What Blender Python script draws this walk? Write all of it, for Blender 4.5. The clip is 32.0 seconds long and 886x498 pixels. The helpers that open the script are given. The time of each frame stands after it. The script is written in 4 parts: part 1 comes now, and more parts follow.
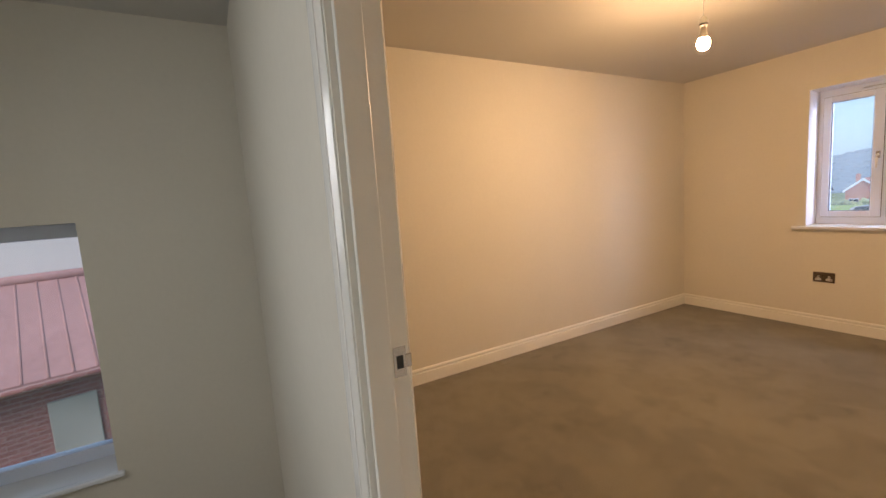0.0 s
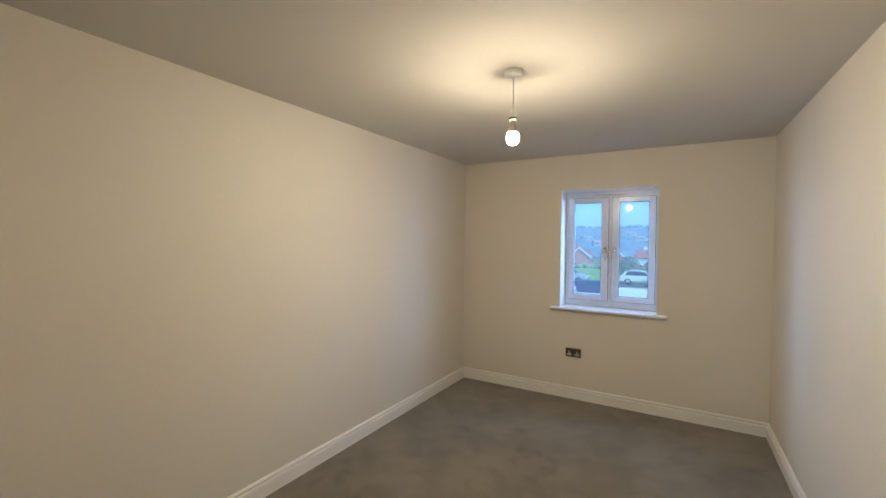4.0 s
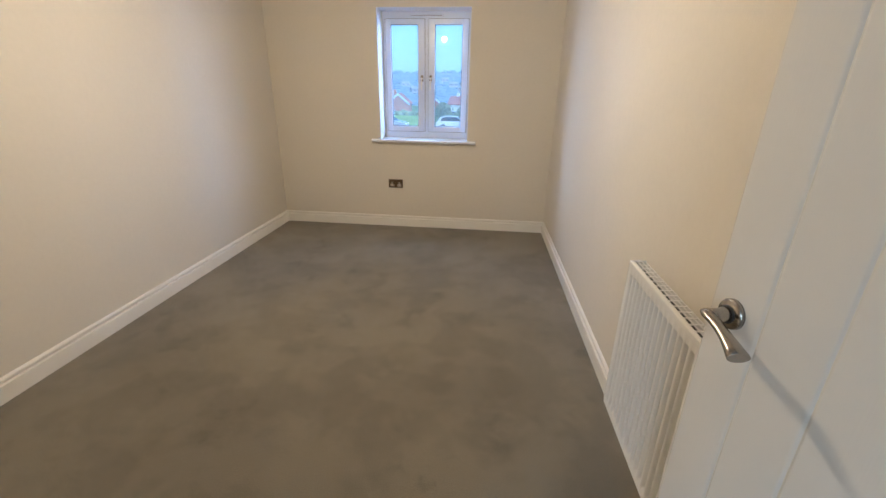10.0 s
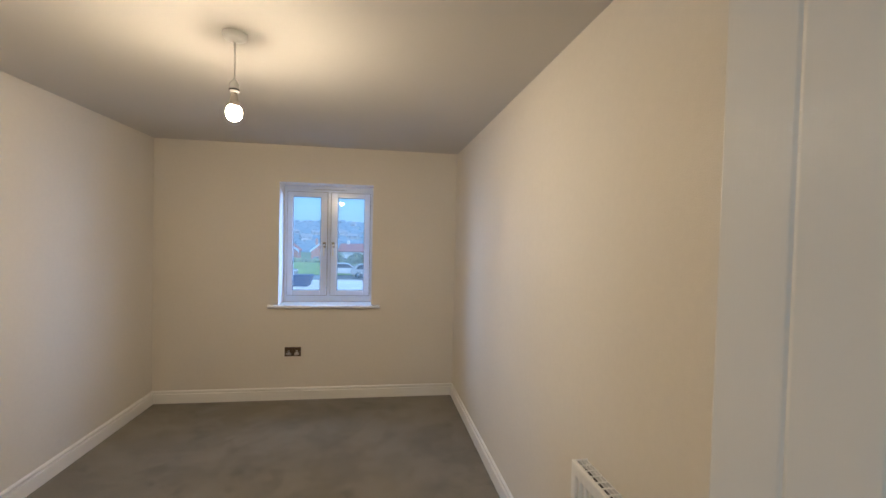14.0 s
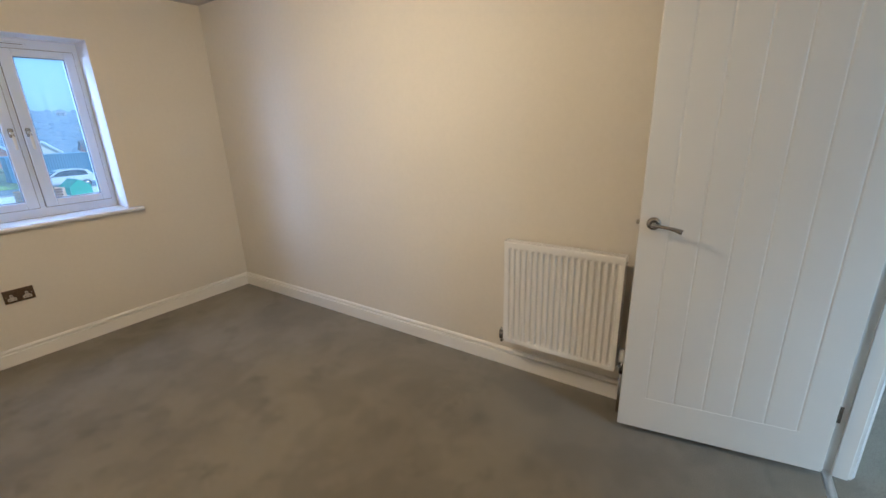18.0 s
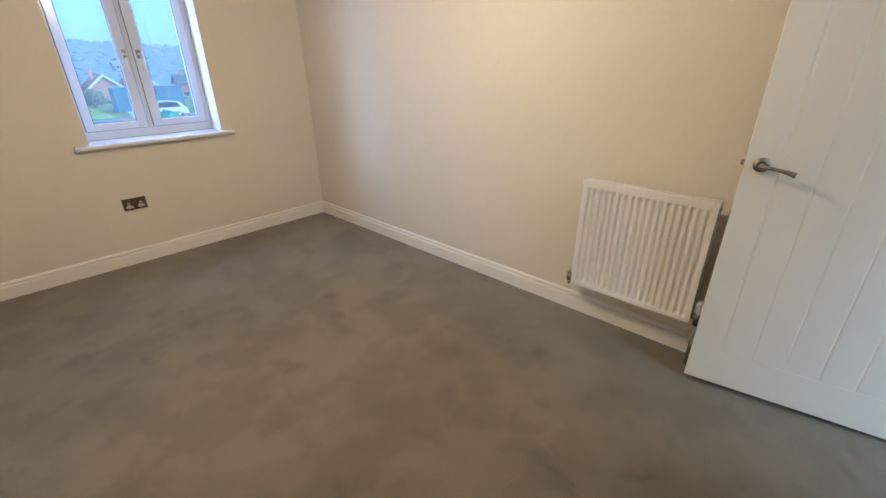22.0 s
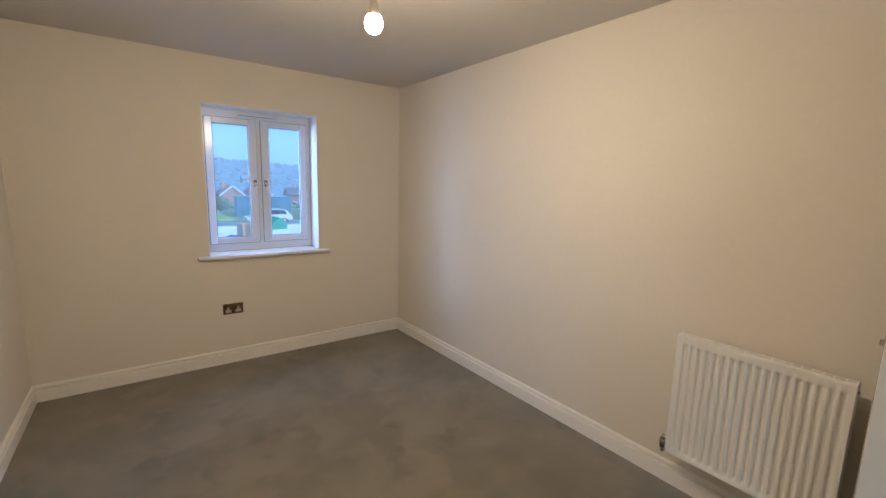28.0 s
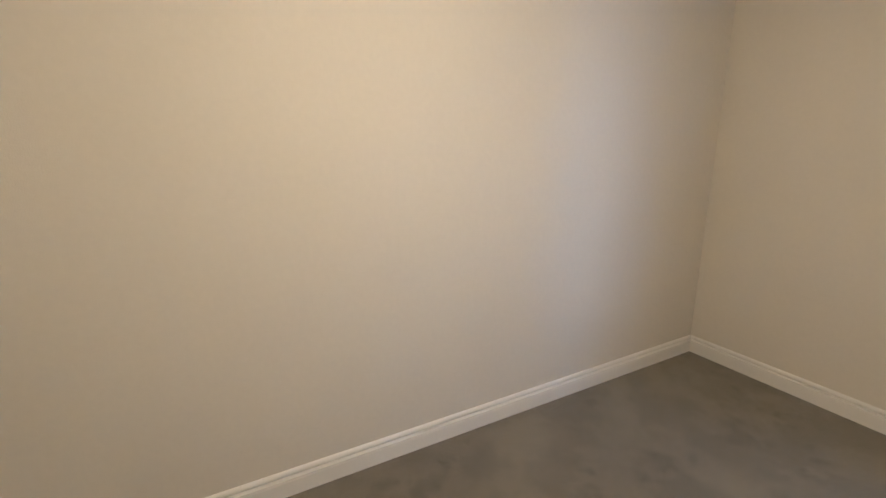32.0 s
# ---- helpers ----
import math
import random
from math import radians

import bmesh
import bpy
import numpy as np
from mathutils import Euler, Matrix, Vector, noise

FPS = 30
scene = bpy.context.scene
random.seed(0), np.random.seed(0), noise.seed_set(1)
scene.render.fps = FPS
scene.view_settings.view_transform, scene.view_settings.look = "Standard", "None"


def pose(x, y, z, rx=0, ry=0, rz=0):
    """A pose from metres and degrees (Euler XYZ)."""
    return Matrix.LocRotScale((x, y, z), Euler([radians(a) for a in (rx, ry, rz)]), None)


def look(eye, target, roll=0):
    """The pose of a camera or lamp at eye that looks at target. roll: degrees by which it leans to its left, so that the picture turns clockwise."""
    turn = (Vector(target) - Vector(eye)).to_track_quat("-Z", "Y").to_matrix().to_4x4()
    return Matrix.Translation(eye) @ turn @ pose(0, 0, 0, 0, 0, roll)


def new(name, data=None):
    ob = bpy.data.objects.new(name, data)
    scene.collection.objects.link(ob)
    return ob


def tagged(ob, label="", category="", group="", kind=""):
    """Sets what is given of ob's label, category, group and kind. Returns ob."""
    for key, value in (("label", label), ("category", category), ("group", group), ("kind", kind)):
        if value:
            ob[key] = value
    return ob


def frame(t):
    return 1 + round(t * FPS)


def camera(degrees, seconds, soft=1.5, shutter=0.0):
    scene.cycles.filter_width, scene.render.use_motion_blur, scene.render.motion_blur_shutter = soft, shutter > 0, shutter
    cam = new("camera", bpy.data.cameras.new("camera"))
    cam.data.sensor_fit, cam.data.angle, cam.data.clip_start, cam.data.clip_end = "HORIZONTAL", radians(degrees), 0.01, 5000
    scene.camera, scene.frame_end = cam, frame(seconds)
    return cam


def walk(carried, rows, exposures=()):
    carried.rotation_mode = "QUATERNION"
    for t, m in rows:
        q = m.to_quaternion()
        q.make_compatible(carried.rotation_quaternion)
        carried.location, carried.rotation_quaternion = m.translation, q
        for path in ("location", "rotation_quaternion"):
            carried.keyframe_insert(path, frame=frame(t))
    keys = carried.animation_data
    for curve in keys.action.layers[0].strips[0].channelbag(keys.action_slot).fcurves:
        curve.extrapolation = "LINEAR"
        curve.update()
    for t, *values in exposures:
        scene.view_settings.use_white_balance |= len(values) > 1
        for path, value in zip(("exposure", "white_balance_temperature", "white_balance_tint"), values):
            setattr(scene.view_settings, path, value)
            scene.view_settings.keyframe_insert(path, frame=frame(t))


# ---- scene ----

# the walk: seconds, eye, target, lean
ROWS = [
    (0, (2.652, -4.471, 1.319), (0.914, -3.510, 1.085), -4.0),
    (0.2, (2.599, -4.458, 1.337), (0.987, -3.294, 1.118), -4.9),
    (0.5, (2.507, -4.435, 1.356), (1.159, -2.976, 1.123), -3.1),
    (1, (2.371, -4.399, 1.371), (1.517, -2.617, 1.066), -4.0),
    (1.5, (2.267, -4.244, 1.365), (1.647, -2.356, 1.135), -1.2),
    (2, (2.203, -4.040, 1.426), (1.606, -2.141, 1.241), 0.6),
    (2.5, (2.155, -4.002, 1.497), (1.560, -2.098, 1.363), 1.6),
    (4.5, (2.101, -4.094, 1.523), (0.917, -2.482, 1.487), 1.1),
    (4.8, (1.987, -4.087, 1.510), (0.709, -2.550, 1.454), 1.5),
    (5, (2.000, -4.124, 1.525), (0.646, -2.654, 1.445), 1.0),
    (5.5, (1.990, -4.151, 1.515), (0.541, -2.791, 1.296), 1.1),
    (6, (1.995, -4.155, 1.405), (0.507, -2.869, 1.039), 1.7),
    (6.5, (2.030, -4.160, 1.390), (0.496, -2.967, 0.916), 1.2),
    (7, (2.050, -4.164, 1.350), (0.490, -3.041, 0.798), 1.5),
    (7.5, (2.070, -4.159, 1.315), (0.512, -3.066, 0.701), 1.4),
    (8, (2.079, -4.148, 1.255), (0.569, -3.022, 0.584), 1.5),
    (8.3, (2.084, -4.134, 1.240), (0.639, -2.947, 0.532), 1.7),
    (8.5, (2.090, -4.131, 1.240), (0.709, -2.873, 0.524), 2.0),
    (9, (2.084, -4.120, 1.268), (1.034, -2.583, 0.537), 3.1),
    (9.5, (2.097, -4.127, 1.327), (1.480, -2.370, 0.596), 2.7),
    (10, (2.127, -4.086, 1.352), (1.927, -2.232, 0.630), 0.9),
    (10.5, (2.138, -4.053, 1.374), (2.138, -2.167, 0.708), -0.9),
    (11, (2.137, -4.040, 1.414), (2.216, -2.111, 0.891), 0.5),
    (11.5, (2.146, -4.021, 1.457), (2.257, -2.064, 1.057), 0.6),
    (12, (2.132, -4.022, 1.488), (2.269, -2.052, 1.173), 1.1),
    (12.5, (2.149, -4.016, 1.482), (2.307, -2.034, 1.270), 1.2),
    (13, (2.156, -3.985, 1.495), (2.328, -1.996, 1.368), 1.7),
    (13.5, (2.106, -3.992, 1.542), (2.326, -2.006, 1.462), 1.9),
    (15.5, (1.625, -3.497, 1.449), (2.309, -1.617, 1.429), -3.5),
    (16, (1.532, -3.216, 1.494), (2.451, -1.441, 1.431), -5.2),
    (16.5, (1.249, -3.258, 1.488), (2.527, -1.720, 1.516), -5.7),
    (17, (1.029, -3.418, 1.508), (2.555, -2.128, 1.411), -3.3),
    (17.5, (0.889, -3.587, 1.462), (2.374, -2.298, 1.100), -2.2),
    (18, (0.738, -3.666, 1.437), (2.299, -2.568, 0.839), -1.9),
    (18.5, (0.696, -3.679, 1.412), (2.231, -2.623, 0.687), -1.0),
    (19, (0.691, -3.666, 1.381), (2.170, -2.580, 0.586), -0.5),
    (19.5, (0.685, -3.678, 1.381), (2.189, -2.651, 0.555), -1.0),
    (20, (0.684, -3.704, 1.377), (2.230, -2.743, 0.548), -1.7),
    (20.5, (0.686, -3.704, 1.377), (2.261, -2.807, 0.533), -1.9),
    (21, (0.710, -3.710, 1.369), (2.267, -2.799, 0.507), -1.6),
    (21.5, (0.718, -3.688, 1.376), (2.184, -2.633, 0.515), -1.3),
    (22, (0.673, -3.639, 1.362), (1.982, -2.369, 0.540), -0.7),
    (22.5, (0.635, -3.607, 1.365), (1.798, -2.182, 0.579), -0.3),
    (23, (0.574, -3.582, 1.402), (1.626, -2.061, 0.640), -0.1),
    (23.5, (0.587, -3.600, 1.369), (1.574, -2.010, 0.663), 0.2),
    (24, (0.609, -3.609, 1.365), (1.625, -2.035, 0.664), -0.1),
    (24.5, (0.642, -3.616, 1.371), (1.757, -2.112, 0.668), -0.5),
    (25, (0.638, -3.613, 1.386), (1.822, -2.117, 0.785), 0.1),
    (25.5, (0.626, -3.591, 1.434), (1.834, -2.055, 1.011), 0.5),
    (26, (0.654, -3.599, 1.449), (1.835, -2.012, 1.158), 0.8),
    (26.5, (0.640, -3.591, 1.464), (1.794, -1.976, 1.222), 1.0),
    (28.5, (0.702, -3.574, 1.474), (1.877, -1.994, 1.121), 1.7),
    (29, (0.769, -3.608, 1.435), (2.111, -2.181, 1.035), 1.1),
    (29.5, (0.908, -3.548, 1.388), (2.365, -2.254, 0.939), 1.7),
    (30, (0.999, -3.355, 1.382), (2.103, -1.775, 0.848), 0.8),
    (30.5, (1.114, -3.213, 1.429), (1.584, -1.361, 0.836), 1.1),
    (30.8, (1.198, -3.126, 1.389), (1.239, -1.210, 0.817), 1.0),
    (31, (1.247, -3.081, 1.415), (1.006, -1.182, 0.835), 0.5),
    (31.2, (1.282, -2.986, 1.402), (0.748, -1.145, 0.832), 0.3),
    (31.5, (1.301, -2.898, 1.403), (0.349, -1.232, 0.840), 1.6),
    (31.6, (1.319, -2.857, 1.417), (0.238, -1.277, 0.838), 2.4),
    (32, (1.579, -2.716, 1.381), (-0.153, -1.832, 0.913), -0.8),
]
EXPOSURES = [(0, 1.05, 6900, 19), (0.5, 1.02, 6500, 16), (1, 0.97, 5350, 9), (2, 0.75, 4950, 7), (3, 0.83, 4800, 4), (5, 0.83, 4800, 2), (6, 0.90, 4800, 2), (7, 1.14, 4812, 4), (8, 1.41, 4825, 6), (9, 1.16, 4837, 6), (11, 1.13, 4866, 6), (12, 0.99, 4883, 6), (13.5, 0.80, 4887, 6), (16, 0.52, 4825, 5), (17, 0.52, 4800, 5), (18, 0.95, 4850, 5), (19, 0.98, 5000, 5), (20, 1.09, 5000, 5), (21, 1.23, 4890, 5), (23, 1.11, 4900, 7), (26, 0.90, 4980, 8), (29, 0.85, 4930, 7), (32, 1.01, 4850, 6)]
cam = camera(93.8, 32.0, soft=1.5)
walk(cam, [(t, look(e, g, r)) for t, e, g, r in ROWS], EXPOSURES)

# ---- world and large lights ----
world = bpy.data.worlds.new("dusk_sky")
scene.world = world
world.use_nodes = True
wn, wl = world.node_tree.nodes, world.node_tree.links
sky = wn.new("ShaderNodeTexSky")
sky.sky_type, sky.sun_disc = "NISHITA", False
sky.sun_elevation, sky.sun_rotation = radians(42), radians(138)
sky.air_density, sky.dust_density, sky.ozone_density = 1.2, 1.5, 4.0
cloud = wn.new("ShaderNodeMix")          # a thin even overcast drawn over the clear sky
cloud.data_type = "RGBA"
cloud.inputs[0].default_value = 0.72
cloud.inputs[7].default_value = (1.75, 3.10, 4.60, 1)
wl.new(sky.outputs[0], cloud.inputs[6])
wl.new(cloud.outputs[2], wn["Background"].inputs[0])
wn["Background"].inputs[1].default_value = 0.10
sun = new("sun", bpy.data.lights.new("sun", "SUN"))
sun.data.energy, sun.data.angle, sun.data.color = 1.5, radians(40), (1.0, 0.95, 0.90)
sun.matrix_world = look((0, 0, 0), (-0.50, 0.55, -0.67))
# fill lamps added in two unseen openings to brighten bathroom and landing
for nm, at, to, sx, sy, power, spread in (("bathroom_fill", (5.25, -6.36, 1.48), (5.25, 0, 1.2), 0.9, 1.05, 28.0, 180), ("landing_fill", (1.65, -6.36, 1.48), (2.5, -4.3, 0.3), 0.62, 1.05, 12.0, 180),
                                          ("landing_floor_fill", (1.65, -6.352, 1.48), (3.35, -4.95, 0.0), 0.62, 1.05, 9.0, 72)):   # added narrow beam that brightens the landing floor and misses the door
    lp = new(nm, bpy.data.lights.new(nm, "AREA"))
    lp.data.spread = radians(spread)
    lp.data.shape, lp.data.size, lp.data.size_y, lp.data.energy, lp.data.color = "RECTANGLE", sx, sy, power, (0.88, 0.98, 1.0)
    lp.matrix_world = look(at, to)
# lamps added outside, out of sight, to brighten the reveals and side walls
for at, sx, sy, power in (((1.48, 0.62, 2.5), 1.3, 0.7, 21.0), ((0.25, 1.15, 1.85), 0.9, 1.3, 43.0), ((2.72, 1.15, 1.85), 0.9, 1.3, 43.0)):
    lp = new("bedroom_window_fill", bpy.data.lights.new("bedroom_window_fill", "AREA"))
    lp.data.shape, lp.data.size, lp.data.size_y, lp.data.energy, lp.data.color = "RECTANGLE", sx, sy, power, (0.62, 0.75, 1.0)
    lp.matrix_world = look(at, (1.48, 0.1, 1.45))
BULB_POWER = 640.0
BULB_COLOUR = (1.0, 0.66, 0.345)

# ---- helpers ----
def box(x0, x1, y0, y1, z0, z1, bevel=0.0, bm=None, seg=1):
    """A block, into bm or a new bmesh."""
    own = bmesh.new()
    vs = [own.verts.new((x, y, z)) for x in (x0, x1) for y in (y0, y1) for z in (z0, z1)]
    for f in ((0, 1, 3, 2), (4, 6, 7, 5), (0, 4, 5, 1), (2, 3, 7, 6), (0, 2, 6, 4), (1, 5, 7, 3)):
        own.faces.new([vs[i] for i in f])
    if bevel:
        bmesh.ops.bevel(own, geom=own.edges[:], offset=bevel, segments=seg, affect="EDGES", profile=0.6)
    if bm is None:
        return own
    merge(bm, own)
    return bm


def merge(bm, other, m=None):
    new_verts = {v: bm.verts.new((m @ v.co) if m else v.co) for v in other.verts}
    for f in other.faces:
        g = bm.faces.new([new_verts[v] for v in f.verts])
        g.smooth = f.smooth
    other.free()


def prism(profile, start, end, axis_a, axis_b):
    """A profile of (a, b) pairs swept from start to end; axis_a and axis_b are its two directions."""
    bm = bmesh.new()
    s, e, a, b = Vector(start), Vector(end), Vector(axis_a), Vector(axis_b)
    rings = [[bm.verts.new(p + a * u + b * v) for u, v in profile] for p in (s, e)]
    n = len(profile)
    for i in range(n):
        bm.faces.new((rings[0][i], rings[0][(i + 1) % n], rings[1][(i + 1) % n], rings[1][i]))
    bm.faces.new(rings[0][::-1])
    bm.faces.new(rings[1])
    bmesh.ops.recalc_face_normals(bm, faces=bm.faces[:])
    return bm


def lathe(profile, segs=24, m=None, bm=None):
    """Pairs (radius, height) turned round z."""
    own = bmesh.new()
    rings = []
    for r, z in profile:
        if r < 1e-6:
            rings.append([own.verts.new((0, 0, z))])
        else:
            rings.append([own.verts.new((r * math.cos(k * math.tau / segs), r * math.sin(k * math.tau / segs), z)) for k in range(segs)])
    for a, b in zip(rings, rings[1:]):
        for k in range(segs):
            j = (k + 1) % segs
            face = [a[k % len(a)], a[j % len(a)], b[j % len(b)], b[k % len(b)]]
            face = [v for i, v in enumerate(face) if v not in face[:i]]
            if len(face) > 2:
                own.faces.new(face).smooth = True
    bmesh.ops.recalc_face_normals(own, faces=own.faces[:])
    if bm is None:
        bm = bmesh.new()
    merge(bm, own, m)
    return bm


def tube(points, radii, segs=14, flat=1.0, bm=None):
    """A round bar through points; radii one for each; flat squashes it in z."""
    own = bmesh.new()
    pts = [Vector(p) for p in points]
    rings = []
    for i, p in enumerate(pts):
        t = (pts[min(i + 1, len(pts) - 1)] - pts[max(i - 1, 0)]).normalized()
        up = Vector((0, 0, 1)) if abs(t.z) < 0.9 else Vector((0, 1, 0))
        a = t.cross(up).normalized()
        b = a.cross(t).normalized()
        r = radii[i] if not isinstance(radii, (int, float)) else radii
        rings.append([own.verts.new(p + a * r * math.cos(k * math.tau / segs) + b * r * flat * math.sin(k * math.tau / segs)) for k in range(segs)])
    for a, b in zip(rings, rings[1:]):
        for k in range(segs):
            own.faces.new((a[k], a[(k + 1) % segs], b[(k + 1) % segs], b[k])).smooth = True
    own.faces.new(rings[0][::-1])
    own.faces.new(rings[-1])
    bmesh.ops.recalc_face_normals(own, faces=own.faces[:])
    if bm is None:
        return own
    merge(bm, own)
    return bm


def part(name, bm, material, parent=None, label=""):
    me = bpy.data.meshes.new(name)
    bm.to_mesh(me)
    bm.free()
    me.materials.append(material)
    ob = new(name, me)
    if parent is not None:
        ob.parent = parent
    return tagged(ob, label)


def thing(name, m, label, category, group="", kind=""):
    ob = new(name)
    ob.empty_display_size = 0.05
    ob.matrix_world = m
    return tagged(ob, label, category, group, kind)


def setting(name, bm, material, label, category):
    return tagged(part(name, bm, material), label, category, kind="structure")


# ---- materials ----
def mat(name, colour, rough=0.5, metal=0.0, vary=(0, 0), fine=(0, 0), bump=(0, 0), bump2=(0, 0), stretch=(1, 1, 1), spec=0.5, island=0.0, coat=0.0):
    """vary, fine: (scale, amount) of two noises in the colour; bump, bump2: (scale, metres)."""
    m = bpy.data.materials.new(name)
    m.use_nodes = True
    n, l = m.node_tree.nodes, m.node_tree.links
    p = n["Principled BSDF"]
    p.inputs["Roughness"].default_value = rough
    p.inputs["Metallic"].default_value = metal
    p.inputs["Specular IOR Level"].default_value = spec
    p.inputs["Coat Weight"].default_value = coat
    co = n.new("ShaderNodeTexCoord")
    mp = n.new("ShaderNodeMapping")
    mp.inputs["Scale"].default_value = stretch
    l.new(co.outputs["Object"], mp.inputs[0])
    last = None
    base = n.new("ShaderNodeRGB")
    base.outputs[0].default_value = (*colour, 1)
    col = base.outputs[0]
    for k, (scale, amount) in enumerate((vary, fine)):
        if not amount:
            continue
        t = n.new("ShaderNodeTexNoise")
        t.inputs["Scale"].default_value = scale
        t.inputs["Detail"].default_value = 5 if k == 0 else 2
        l.new(mp.outputs[0], t.inputs[0])
        r = n.new("ShaderNodeMapRange")
        r.inputs[1].default_value, r.inputs[2].default_value = 0.28, 0.72
        r.inputs[3].default_value, r.inputs[4].default_value = 1 - amount, 1 + amount
        l.new(t.outputs[0], r.inputs[0])
        x = n.new("ShaderNodeVectorMath")
        x.operation = "SCALE"
        l.new(col, x.inputs[0])
        l.new(r.outputs[0], x.inputs[3])
        col = x.outputs[0]
    if island:
        g = n.new("ShaderNodeNewGeometry")
        r = n.new("ShaderNodeMapRange")
        r.inputs[3].default_value, r.inputs[4].default_value = 1 - island, 1 + island
        l.new(g.outputs["Random Per Island"], r.inputs[0])
        x = n.new("ShaderNodeVectorMath")
        x.operation = "SCALE"
        l.new(col, x.inputs[0])
        l.new(r.outputs[0], x.inputs[3])
        col = x.outputs[0]
    l.new(col, p.inputs["Base Color"])
    for scale, metres in (bump, bump2):
        if not metres:
            continue
        t = n.new("ShaderNodeTexNoise")
        t.inputs["Scale"].default_value = scale
        t.inputs["Detail"].default_value = 4
        l.new(mp.outputs[0], t.inputs[0])
        b = n.new("ShaderNodeBump")
        b.inputs["Strength"].default_value = 1.0
        b.inputs["Distance"].default_value = metres
        l.new(t.outputs[0], b.inputs["Height"])
        if last:
            l.new(last, b.inputs["Normal"])
        last = b.outputs[0]
    if last:
        l.new(last, p.inputs["Normal"])
    return m


def gloss_coat(m, rough, *grains):
    """A clear gloss coat with fine brush grain in it: each grain is (scale, metres), the last the stretch of all."""
    n, l = m.node_tree.nodes, m.node_tree.links
    p = n["Principled BSDF"]
    co, mp = n.new("ShaderNodeTexCoord"), n.new("ShaderNodeMapping")
    mp.inputs["Scale"].default_value = grains[-1]
    l.new(co.outputs["Object"], mp.inputs[0])
    last = None
    for scale, metres in grains[:-1]:
        t, b = n.new("ShaderNodeTexNoise"), n.new("ShaderNodeBump")
        t.inputs["Scale"].default_value, t.inputs["Detail"].default_value = scale, 3
        b.inputs["Distance"].default_value = metres
        l.new(mp.outputs[0], t.inputs[0])
        l.new(t.outputs[0], b.inputs["Height"])
        if last:
            l.new(last, b.inputs["Normal"])
        last = b.outputs[0]
    gloss, fres, mix = n.new("ShaderNodeBsdfGlossy"), n.new("ShaderNodeFresnel"), n.new("ShaderNodeMixShader")
    gloss.inputs["Roughness"].default_value, fres.inputs[0].default_value = rough, 1.48
    l.new(last, gloss.inputs["Normal"])
    l.new(fres.outputs[0], mix.inputs[0])
    l.new(p.outputs[0], mix.inputs[1])
    l.new(gloss.outputs[0], mix.inputs[2])
    l.new(mix.outputs[0], n["Material Output"].inputs[0])


